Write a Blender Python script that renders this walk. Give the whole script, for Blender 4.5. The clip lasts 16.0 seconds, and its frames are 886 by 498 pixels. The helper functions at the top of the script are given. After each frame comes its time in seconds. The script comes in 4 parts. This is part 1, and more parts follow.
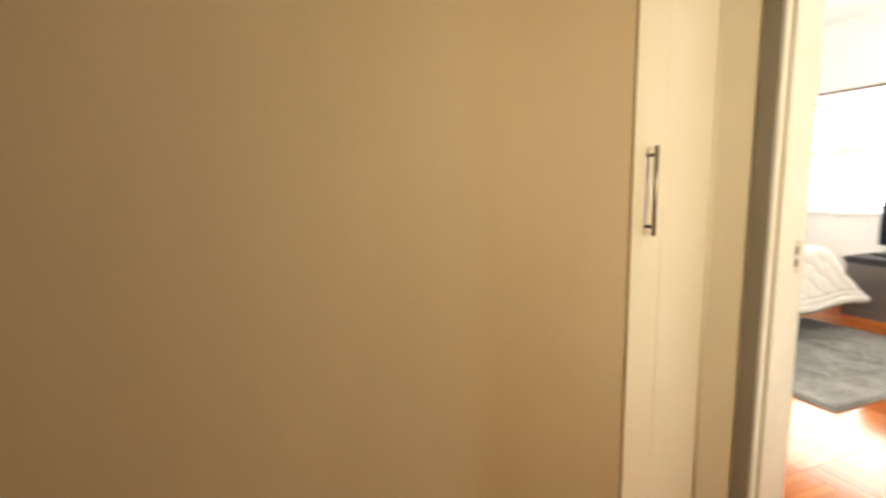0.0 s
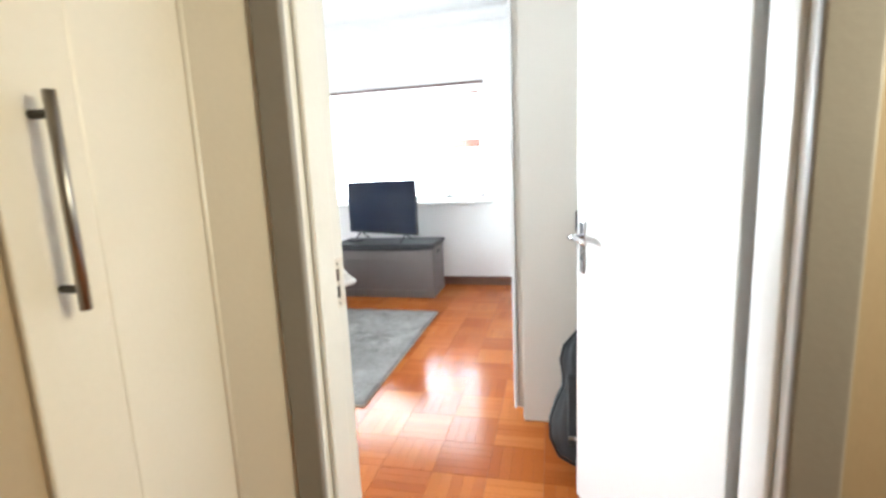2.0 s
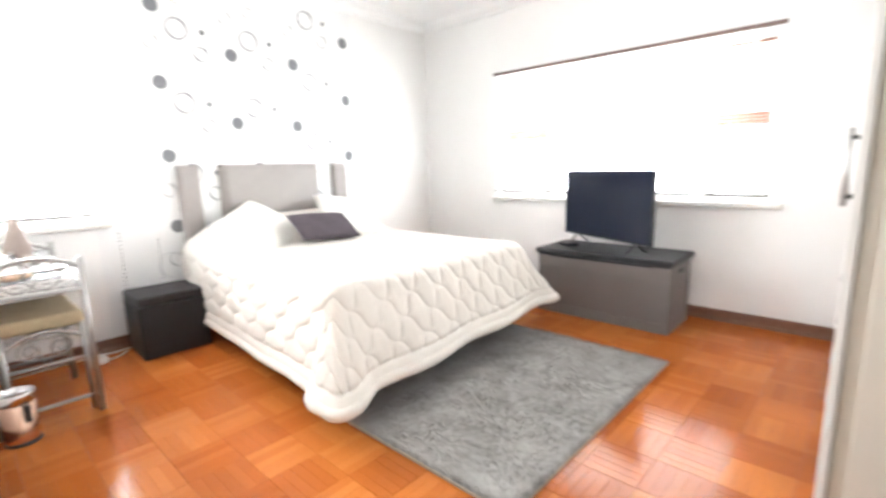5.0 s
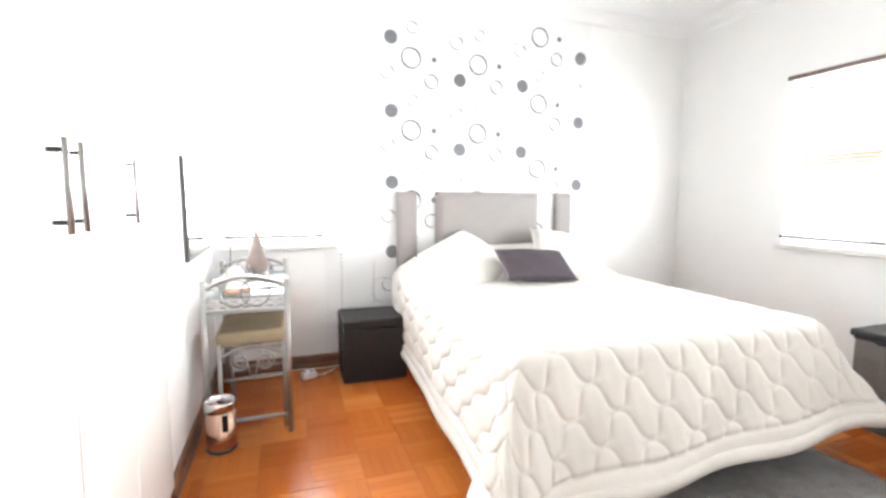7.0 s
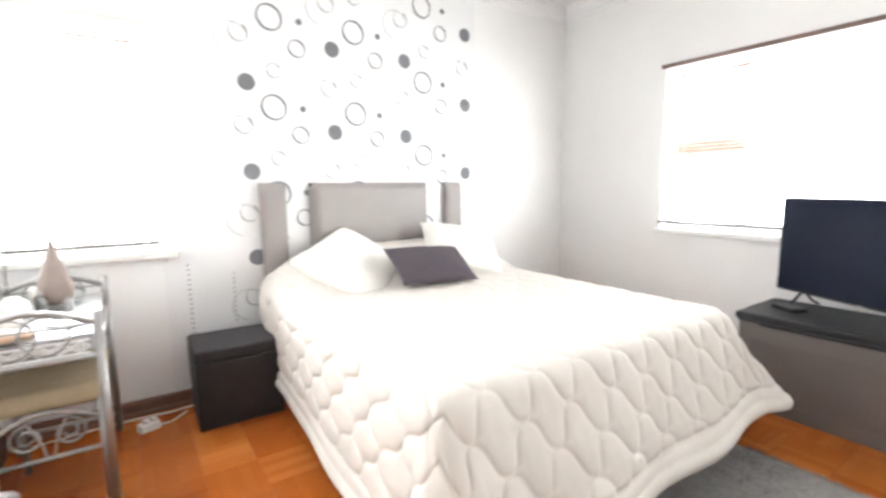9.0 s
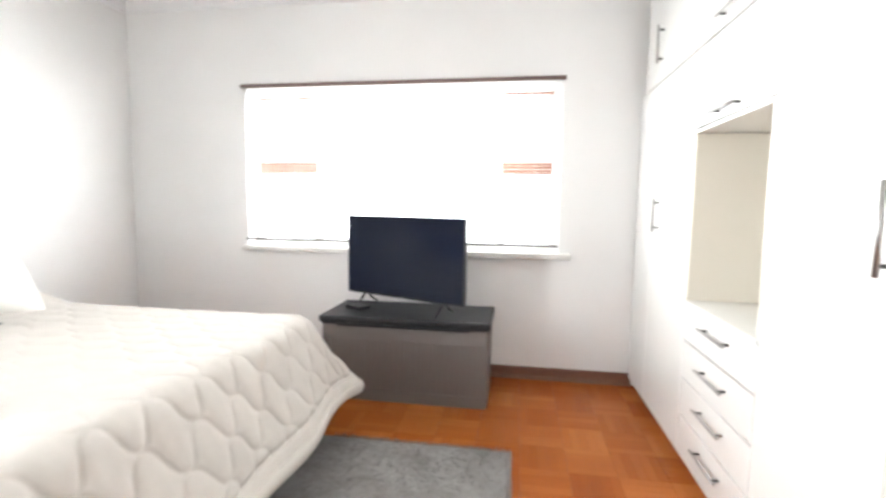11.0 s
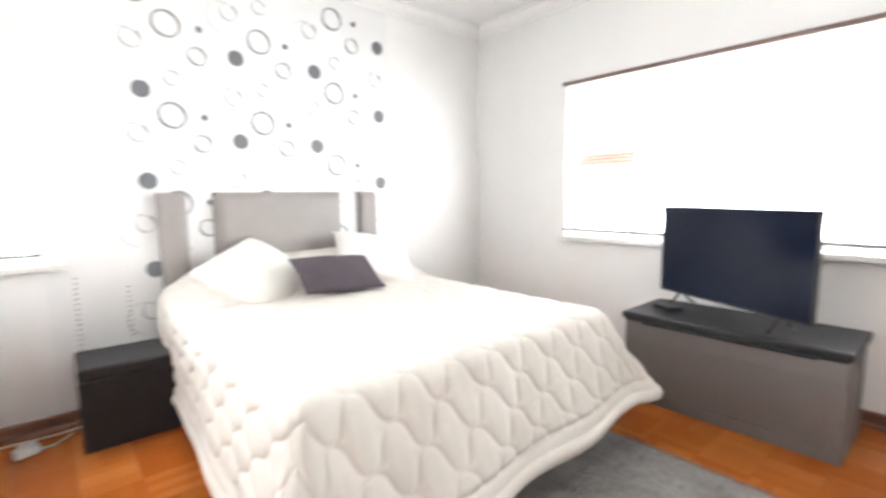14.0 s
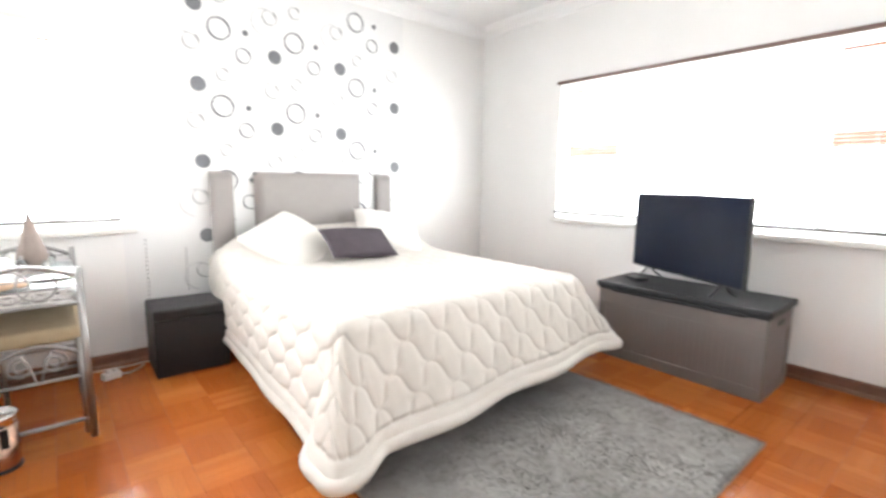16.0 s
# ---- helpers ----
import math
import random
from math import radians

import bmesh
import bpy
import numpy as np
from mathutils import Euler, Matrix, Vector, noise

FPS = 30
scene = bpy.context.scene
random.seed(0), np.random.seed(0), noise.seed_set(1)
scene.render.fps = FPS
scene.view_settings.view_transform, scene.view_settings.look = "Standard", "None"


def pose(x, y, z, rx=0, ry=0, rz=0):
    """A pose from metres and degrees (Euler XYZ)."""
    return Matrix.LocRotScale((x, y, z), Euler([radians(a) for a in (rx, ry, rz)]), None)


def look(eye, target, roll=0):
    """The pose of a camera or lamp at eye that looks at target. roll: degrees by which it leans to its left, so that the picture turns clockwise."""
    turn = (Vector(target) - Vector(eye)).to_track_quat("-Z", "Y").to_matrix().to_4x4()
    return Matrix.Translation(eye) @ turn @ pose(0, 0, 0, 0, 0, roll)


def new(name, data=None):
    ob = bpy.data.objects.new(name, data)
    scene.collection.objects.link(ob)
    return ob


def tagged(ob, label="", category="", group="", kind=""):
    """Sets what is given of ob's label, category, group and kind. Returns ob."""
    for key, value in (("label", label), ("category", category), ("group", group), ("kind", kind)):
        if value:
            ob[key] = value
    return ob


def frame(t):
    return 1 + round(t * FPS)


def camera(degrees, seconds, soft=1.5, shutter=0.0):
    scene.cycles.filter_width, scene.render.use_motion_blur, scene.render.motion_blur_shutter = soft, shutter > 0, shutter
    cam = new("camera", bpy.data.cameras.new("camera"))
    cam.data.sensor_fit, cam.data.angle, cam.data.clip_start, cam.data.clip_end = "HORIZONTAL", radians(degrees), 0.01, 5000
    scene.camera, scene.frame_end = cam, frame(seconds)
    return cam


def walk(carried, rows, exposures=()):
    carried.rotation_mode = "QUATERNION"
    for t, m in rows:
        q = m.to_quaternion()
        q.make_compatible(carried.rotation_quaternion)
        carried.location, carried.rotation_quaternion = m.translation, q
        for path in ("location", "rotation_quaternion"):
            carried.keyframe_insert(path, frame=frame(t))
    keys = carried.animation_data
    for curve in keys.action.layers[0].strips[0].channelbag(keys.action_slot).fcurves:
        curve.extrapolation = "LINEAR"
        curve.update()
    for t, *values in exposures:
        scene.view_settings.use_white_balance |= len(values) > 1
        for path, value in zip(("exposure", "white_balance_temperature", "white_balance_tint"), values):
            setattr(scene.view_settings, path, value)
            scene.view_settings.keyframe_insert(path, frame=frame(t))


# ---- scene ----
cam = camera(87.2, 16.0, soft=2.8, shutter=0.4)
# seconds, x, y, z, yaw, pitch, roll
ROWS = [
    (0.0, -5.727, -4.717, 1.271, -20.237, -7.592, 0.915),
    (0.5, -5.677, -4.547, 1.244, -36.844, -7.770, 1.631),
    (1.0, -5.477, -4.373, 1.247, -48.675, -7.968, 2.805),
    (1.5, -5.298, -4.295, 1.242, -65.717, -7.710, 1.653),
    (2.0, -5.114, -4.209, 1.266, -76.987, -9.298, 2.500),
    (2.5, -4.887, -4.175, 1.280, -75.149, -9.185, 2.151),
    (3.0, -4.716, -4.182, 1.278, -69.300, -9.889, 1.226),
    (3.5, -4.612, -4.162, 1.270, -70.285, -9.928, 1.000),
    (4.0, -4.465, -4.102, 1.289, -72.772, -9.321, 0.895),
    (4.5, -4.332, -4.058, 1.281, -68.631, -10.891, 1.888),
    (5.0, -4.137, -4.047, 1.281, -47.381, -10.103, 1.467),
    (7.5, -3.650, -3.463, 1.285, -18.526, -6.664, -0.283),
    (8.0, -3.640, -3.325, 1.295, -19.504, -8.578, 0.331),
    (8.5, -3.635, -3.210, 1.308, -24.756, -8.688, 0.537),
    (9.0, -3.562, -3.142, 1.307, -34.475, -7.691, 0.686),
    (9.5, -3.566, -3.103, 1.309, -46.031, -7.643, -0.099),
    (10.0, -3.515, -3.161, 1.301, -56.409, -6.651, -0.411),
    (10.2, -3.518, -3.157, 1.302, -61.409, -6.351, -0.511),
    (12.3, -3.397, -3.230, 1.250, -97.594, -4.239, -0.831),
    (12.5, -3.401, -3.222, 1.254, -95.294, -4.539, -0.781),
    (13.0, -3.432, -3.247, 1.259, -83.319, -5.452, 0.148),
    (13.5, -3.425, -3.257, 1.273, -62.455, -4.742, 0.047),
    (14.0, -3.394, -3.359, 1.311, -40.971, -6.719, 0.660),
    (14.5, -3.488, -3.387, 1.312, -26.823, -6.914, 1.241),
    (15.0, -3.682, -3.444, 1.303, -24.375, -7.253, 0.610),
    (15.5, -3.744, -3.571, 1.301, -31.977, -7.243, 0.220),
    (16.0, -3.747, -3.799, 1.289, -39.947, -8.352, -0.644),
]
EXPOSURES = [
    (0.0, 0.74, 7600, 7), (0.6, 0.76, 7300, 7), (1.0, 0.76, 6900, 4), (1.6, 0.64, 6350, 4), (2.5, 0.76, 5550, 5), (3.5, 0.70, 5800, 7), (5.0, 0.58, 6500, 10),
    (7.5, 0.48, 6400, 9), (9.0, 0.30, 6500, 10), (12.5, 0.16, 6500, 10), (14.0, 0.30, 6500, 10), (16.0, 0.36, 6500, 10),
]
walk(cam, [(t, pose(x, y, z, 90 + pitch, roll, yaw)) for t, x, y, z, yaw, pitch, roll in ROWS], EXPOSURES)

# ---- world and light ----
world = bpy.data.worlds.new("sky")
scene.world = world
world.use_nodes = True
wn, wl = world.node_tree.nodes, world.node_tree.links
sky = wn.new("ShaderNodeTexSky")
sky.sky_type, sky.sun_disc = "NISHITA", False
sky.sun_elevation, sky.sun_rotation = radians(50), radians(200)
wl.new(sky.outputs["Color"], wn["Background"].inputs["Color"])
wn["Background"].inputs["Strength"].default_value = 0.15


def area(name, eye, target, w, h, watts, color):
    data = bpy.data.lights.new(name, "AREA")
    data.shape, data.size, data.size_y, data.energy, data.color = "RECTANGLE", w, h, watts, color
    ob = new(name, data)
    ob.matrix_world = look(eye, target)
    return ob


# sky light entering at the two windows, then two added passage fills, warm and cool
area("daylight_east", (0.09, -2.21, 1.56), (-3, -2.21, 1.2), 2.25, 1.1, 122, (0.95, 0.98, 1.0))
area("daylight_north", (-3.70, 0.09, 1.56), (-3.65, -3, 1.2), 0.62, 1.1, 158, (0.95, 0.98, 1.0))
# unseen warm fill, placed to brighten the cupboard side of the passage
area("passage_wall_lamp", (-4.72, -5.35, 1.60), (-4.80, -3.7, 1.15), 0.5, 0.7, 15, (1.0, 0.835, 0.545))
# added narrow cool source that tints only the left of the tan wall
area("daylight_next_room", (-6.25, -7.3, 1.5), (-5.9, -3.7, 1.2), 0.08, 1.3, 7.5, (0.74, 0.85, 1.0))

# ---- helpers ----


def put(name, bm, mat, parent=None, label="", smooth=False):
    me = bpy.data.meshes.new(name)
    bm.normal_update()
    bm.to_mesh(me)
    bm.free()
    if mat:
        me.materials.append(mat)
    if smooth:
        for p in me.polygons:
            p.use_smooth = True
    ob = new(name, me)
    if parent:
        ob.parent = parent
    if label:
        ob["label"] = label
    return ob


def part(name, bm, mat, parent, label="", smooth=False):
    return put(name, bm, mat, parent, label, smooth)


def base(name, label, category, at=(0, 0, 0), turn=0, group="", kind=""):
    ob = new(name)
    ob.empty_display_size = 0.05
    ob.matrix_basis = pose(*at, 0, 0, turn)
    return tagged(ob, label, category, group, kind)


def block(a, b, bevel=0.0, bm=None, seg=2, m=None):
    """A box from corner a to corner b with rounded edges."""
    bm = bm or bmesh.new()
    lo = [min(p, q) for p, q in zip(a, b)]
    hi = [max(p, q) for p, q in zip(a, b)]
    c = Vector([(p + q) / 2 for p, q in zip(lo, hi)])
    s = [q - p for p, q in zip(lo, hi)]
    mat = Matrix.Translation(c) @ Matrix.Diagonal((*s, 1))
    r = bmesh.ops.create_cube(bm, size=1, matrix=(m @ mat) if m else mat)
    if bevel > 0:
        vs = set(r["verts"])
        es = [e for e in bm.edges if e.verts[0] in vs and e.verts[1] in vs]
        bmesh.ops.bevel(bm, geom=es, offset=min(bevel, 0.45 * min(s)), segments=seg, profile=0.5, affect="EDGES")
    return bm


def rod(a, b, r, bm=None, n=10, r2=None):
    """A round bar from a to b."""
    bm = bm or bmesh.new()
    a, b = Vector(a), Vector(b)
    d = b - a
    m = Matrix.Translation((a + b) / 2) @ d.to_track_quat("Z", "Y").to_matrix().to_4x4()
    bmesh.ops.create_cone(bm, cap_ends=True, segments=n, radius1=r, radius2=r if r2 is None else r2, depth=d.length, matrix=m)
    return bm


def tube(points, r, bm=None, n=8, closed=False):
    """A round bar bent along points."""
    bm = bm or bmesh.new()
    pts = [Vector(p) for p in points]
    rings = []
    k = len(pts)
    for i, p in enumerate(pts):
        if closed:
            d = pts[(i + 1) % k] - pts[i - 1]
        else:
            d = pts[min(i + 1, k - 1)] - pts[max(i - 1, 0)]
        q = d.to_track_quat("Z", "Y").to_matrix()
        u, w = q @ Vector((1, 0, 0)), q @ Vector((0, 1, 0))
        if rings:
            # keep the section from twisting
            pu = rings[-1][1]
            u = (pu - d.normalized() * pu.dot(d.normalized())).normalized()
            w = d.normalized().cross(u)
        rings.append(([bm.verts.new(p + r * (math.cos(2 * math.pi * j / n) * u + math.sin(2 * math.pi * j / n) * w)) for j in range(n)], u))
    for i in range(k if closed else k - 1):
        A, B = rings[i][0], rings[(i + 1) % k][0]
        for j in range(n):
            bm.faces.new((A[j], A[(j + 1) % n], B[(j + 1) % n], B[j]))
    if not closed:
        bm.faces.new(rings[0][0][::-1])
        bm.faces.new(rings[-1][0])
    return bm


def lathe(profile, n=24, bm=None, at=(0, 0, 0)):
    """A turned body: profile of (radius, height) round the z axis."""
    bm = bm or bmesh.new()
    at = Vector(at)
    rings = []
    for r, z in profile:
        if r < 1e-5:
            rings.append([bm.verts.new(at + Vector((0, 0, z)))])
        else:
            rings.append([bm.verts.new(at + Vector((r * math.cos(2 * math.pi * j / n), r * math.sin(2 * math.pi * j / n), z))) for j in range(n)])
    for A, B in zip(rings, rings[1:]):
        for j in range(n):
            a, b = A[j % len(A)], A[(j + 1) % len(A)]
            c, d = B[(j + 1) % len(B)], B[j % len(B)]
            vs = []
            for q in (a, b, c, d):
                if q not in vs:
                    vs.append(q)
            if len(vs) > 2:
                bm.faces.new(vs)
    return bm


def surface(nu, nv, fn, bm=None):
    """A sheet of nu x nv points from fn(u, v), u and v from 0 to 1."""
    bm = bm or bmesh.new()
    g = [[bm.verts.new(fn(i / (nu - 1), j / (nv - 1))) for j in range(nv)] for i in range(nu)]
    for i in range(nu - 1):
        for j in range(nv - 1):
            bm.faces.new((g[i][j], g[i + 1][j], g[i + 1][j + 1], g[i][j + 1]))
    return bm


# ---- materials ----


def material(name, color, rough=0.5, metal=0.0, vary=0.1, scale=6.0, fine=80.0, bump=0.02, spec=0.5, coat=0.0, random_tint=0.0, stretch=(1, 1, 1)):
    """A surface whose colour varies at two scales, with fine relief."""
    m = bpy.data.materials.new(name)
    m.use_nodes = True
    n, l = m.node_tree.nodes, m.node_tree.links
    b = n["Principled BSDF"]
    tc = n.new("ShaderNodeTexCoord")
    mp = n.new("ShaderNodeMapping")
    mp.inputs["Scale"].default_value = stretch
    l.new(tc.outputs["Object"], mp.inputs["Vector"])
    n1, n2 = n.new("ShaderNodeTexNoise"), n.new("ShaderNodeTexNoise")
    n1.inputs["Scale"].default_value, n2.inputs["Scale"].default_value = scale, fine
    n1.inputs["Detail"].default_value = n2.inputs["Detail"].default_value = 4
    l.new(mp.outputs[0], n1.inputs["Vector"])
    l.new(mp.outputs[0], n2.inputs["Vector"])
    ad = n.new("ShaderNodeMath")
    ad.operation = "MULTIPLY_ADD"
    l.new(n2.outputs["Fac"], ad.inputs[0])
    ad.inputs[1].default_value = 0.5
    l.new(n1.outputs["Fac"], ad.inputs[2])
    mr = n.new("ShaderNodeMapRange")
    mr.inputs["From Min"].default_value, mr.inputs["From Max"].default_value = 0.45, 1.05
    mr.inputs["To Min"].default_value, mr.inputs["To Max"].default_value = 1 - vary, 1 + vary
    l.new(ad.outputs[0], mr.inputs["Value"])
    out = mr.outputs[0]
    if random_tint:
        oi = n.new("ShaderNodeObjectInfo")
        r2 = n.new("ShaderNodeMapRange")
        r2.inputs["To Min"].default_value, r2.inputs["To Max"].default_value = 1 - random_tint, 1 + random_tint
        l.new(oi.outputs["Random"], r2.inputs["Value"])
        mu = n.new("ShaderNodeMath")
        mu.operation = "MULTIPLY"
        l.new(out, mu.inputs[0])
        l.new(r2.outputs[0], mu.inputs[1])
        out = mu.outputs[0]
    vm = n.new("ShaderNodeVectorMath")
    vm.operation = "SCALE"
    vm.inputs[0].default_value = color
    l.new(out, vm.inputs["Scale"])
    l.new(vm.outputs[0], b.inputs["Base Color"])
    rr = n.new("ShaderNodeMapRange")
    rr.inputs["To Min"].default_value, rr.inputs["To Max"].default_value = max(rough - 0.06, 0.02), min(rough + 0.06, 1)
    l.new(n1.outputs["Fac"], rr.inputs["Value"])
    l.new(rr.outputs[0], b.inputs["Roughness"])
    b.inputs["Metallic"].default_value = metal
    b.inputs["Specular IOR Level"].default_value = spec
    b.inputs["Coat Weight"].default_value = coat
    b.inputs["Coat Roughness"].default_value = 0.08
    if bump:
        bp = n.new("ShaderNodeBump")
        bp.inputs["Strength"].default_value = min(bump * 10, 1)
        bp.inputs["Distance"].default_value = 0.003
        l.new(n2.outputs["Fac"], bp.inputs["Height"])
        l.new(bp.outputs[0], b.inputs["Normal"])
    return m


WALL = material("white_wall_paint", (0.84, 0.832, 0.822), 0.75, vary=0.03, scale=1.5, fine=140, bump=0.03)
CEIL = material("ceiling_paint", (0.85, 0.85, 0.85), 0.85, vary=0.02, scale=1.2, fine=120, bump=0.02)
TAN = material("tan_passage_paint", (0.42, 0.335, 0.225), 0.6, vary=0.07, scale=2.5, fine=220, bump=0.012, stretch=(1, 1, 0.3))
GLOSSW = material("white_gloss_board", (0.82, 0.815, 0.79), 0.22, vary=0.02, scale=1.5, fine=60, bump=0.004)
CREAMW = material("cream_cupboard_board", (0.74, 0.70, 0.62), 0.35, vary=0.03, scale=2, fine=90, bump=0.01)
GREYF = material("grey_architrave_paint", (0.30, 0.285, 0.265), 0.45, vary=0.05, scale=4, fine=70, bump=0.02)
FRAMEP = material("frame_gloss_paint", (0.76, 0.75, 0.72), 0.35, vary=0.03, scale=4, fine=70, bump=0.02)
STEEL = material("brushed_steel", (0.36, 0.35, 0.34), 0.34, metal=1.0, vary=0.08, scale=20, fine=200, bump=0.01)
CHROME = material("chrome", (0.75, 0.75, 0.76), 0.12, metal=1.0, vary=0.03, scale=10, fine=60, bump=0.0)
SILVER = material("silver_paint", (0.35, 0.34, 0.33), 0.38, metal=0.7, vary=0.08, scale=15, fine=120, bump=0.02)
SKIRT = material("skirting_varnish", (0.16, 0.07, 0.04), 0.35, vary=0.2, scale=8, fine=90, bump=0.03, stretch=(1, 1, 4))
JOINT = material("parquet_joint", (0.23, 0.08, 0.024), 0.6, vary=0.2, bump=0.02)
DUVET = material("cream_quilt", (0.63, 0.592, 0.548), 0.9, vary=0.05, scale=9, fine=260, bump=0.05, spec=0.2)
PILLOW = material("white_cotton", (0.80, 0.775, 0.73), 0.9, vary=0.03, scale=10, fine=260, bump=0.04, spec=0.2)
CUSHION = material("charcoal_cotton", (0.075, 0.062, 0.072), 0.9, vary=0.12, scale=20, fine=300, bump=0.05, spec=0.2)
HEADB = material("taupe_upholstery", (0.30, 0.275, 0.265), 0.55, vary=0.06, scale=8, fine=220, bump=0.04)
LEATHER = material("dark_brown_leatherette", (0.018, 0.0155, 0.0175), 0.55, spec=0.3, vary=0.15, scale=12, fine=160, bump=0.06)
RUG = material("grey_shag", (0.285, 0.272, 0.262), 0.95, vary=0.26, scale=5, fine=28, bump=0.05, spec=0.1)
BOXG = material("grey_resin", (0.155, 0.135, 0.128), 0.5, vary=0.06, scale=5, fine=150, bump=0.03)
BOXL = material("charcoal_resin", (0.018, 0.018, 0.021), 0.45, spec=0.3, vary=0.1, scale=6, fine=150, bump=0.03)
BLACKP = material("black_plastic", (0.012, 0.012, 0.014), 0.35, vary=0.1, bump=0.01)
SCREEN = material("tv_screen", (0.007, 0.010, 0.022), 0.10, vary=0.05, scale=1.5, bump=0.0, spec=0.22)
POST = material("dark_metal", (0.05, 0.048, 0.045), 0.4, metal=0.6, vary=0.1, bump=0.01)
DARKM = material("mirror_frame_dark", (0.06, 0.055, 0.05), 0.4, vary=0.1, bump=0.01)
WOODF = material("brown_window_timber", (0.20, 0.085, 0.05), 0.5, vary=0.2, scale=6, fine=90, bump=0.04, stretch=(1, 1, 5))
SLATM = material("white_blind_slat", (0.82, 0.81, 0.79), 0.5, vary=0.02, bump=0.0)
RAILM = material("brown_blind_rail", (0.16, 0.10, 0.085), 0.5, vary=0.15, bump=0.02)
TANSEAT = material("tan_seat_fabric", (0.34, 0.265, 0.165), 0.8, vary=0.12, scale=14, fine=200, bump=0.06)
PAPER = material("white_wallpaper", (0.80, 0.80, 0.80), 0.7, vary=0.02, scale=3, fine=160, bump=0.05)
INKD = material("grey_wallpaper_ink", (0.10, 0.105, 0.125), 0.6, vary=0.18, scale=30, fine=180, bump=0.03)
INKG = material("slate_grey_wallpaper_ink", (0.17, 0.175, 0.19), 0.6, vary=0.15, scale=30, fine=180, bump=0.03)
INKM = material("mid_grey_wallpaper_ink", (0.22, 0.22, 0.23), 0.6, vary=0.3, scale=14, fine=120, bump=0.03)
INKL = material("pale_grey_wallpaper_ink", (0.52, 0.52, 0.53), 0.6, vary=0.2, scale=14, fine=120, bump=0.03)
BAG = material("black_nylon", (0.016, 0.016, 0.017), 0.55, vary=0.25, scale=9, fine=240, bump=0.08)
BAGTRIM = material("black_binding", (0.006, 0.006, 0.006), 0.4, vary=0.1, bump=0.02)
PEACH = material("peach_ceramic", (0.70, 0.50, 0.36), 0.4, vary=0.08, bump=0.01)
CONEM = material("grey_brown_clay", (0.27, 0.215, 0.19), 0.7, vary=0.15, scale=18, fine=120, bump=0.08)
WHITEP = material("white_plastic", (0.75, 0.74, 0.71), 0.4, vary=0.04, bump=0.01)
RUGBACK = material("rug_binding", (0.34, 0.27, 0.21), 0.9, vary=0.1, bump=0.05)
# silver steel; the copper reflection on the bin is put into this colour
STEEL_COPPER_SHEEN = material("copper_tinted_steel", (0.62, 0.42, 0.32), 0.22, metal=1.0, vary=0.05, bump=0.0)


def glass_material(name, tint=(0.95, 0.97, 0.97), rough=0.0):
    m = bpy.data.materials.new(name)
    m.use_nodes = True
    b = m.node_tree.nodes["Principled BSDF"]
    b.inputs["Base Color"].default_value = (*tint, 1)
    b.inputs["Transmission Weight"].default_value = 1.0
    b.inputs["Roughness"].default_value = rough
    b.inputs["IOR"].default_value = 1.45
    return m


GLASS = glass_material("clear_glass")
MIRROR = bpy.data.materials.new("silvered_glass")
MIRROR.use_nodes = True
_b = MIRROR.node_tree.nodes["Principled BSDF"]
_b.inputs["Base Color"].default_value = (0.9, 0.91, 0.91, 1)
_b.inputs["Metallic"].default_value, _b.inputs["Roughness"].default_value = 1.0, 0.02
GLOW = bpy.data.materials.new("bright_overcast_sky")
GLOW.use_nodes = True
_b = GLOW.node_tree.nodes["Principled BSDF"]
_b.inputs["Base Color"].default_value = (0.8, 0.8, 0.8, 1)
_b.inputs["Emission Color"].default_value = (0.97, 0.98, 1.0, 1)
_b.inputs["Emission Strength"].default_value = 2.2


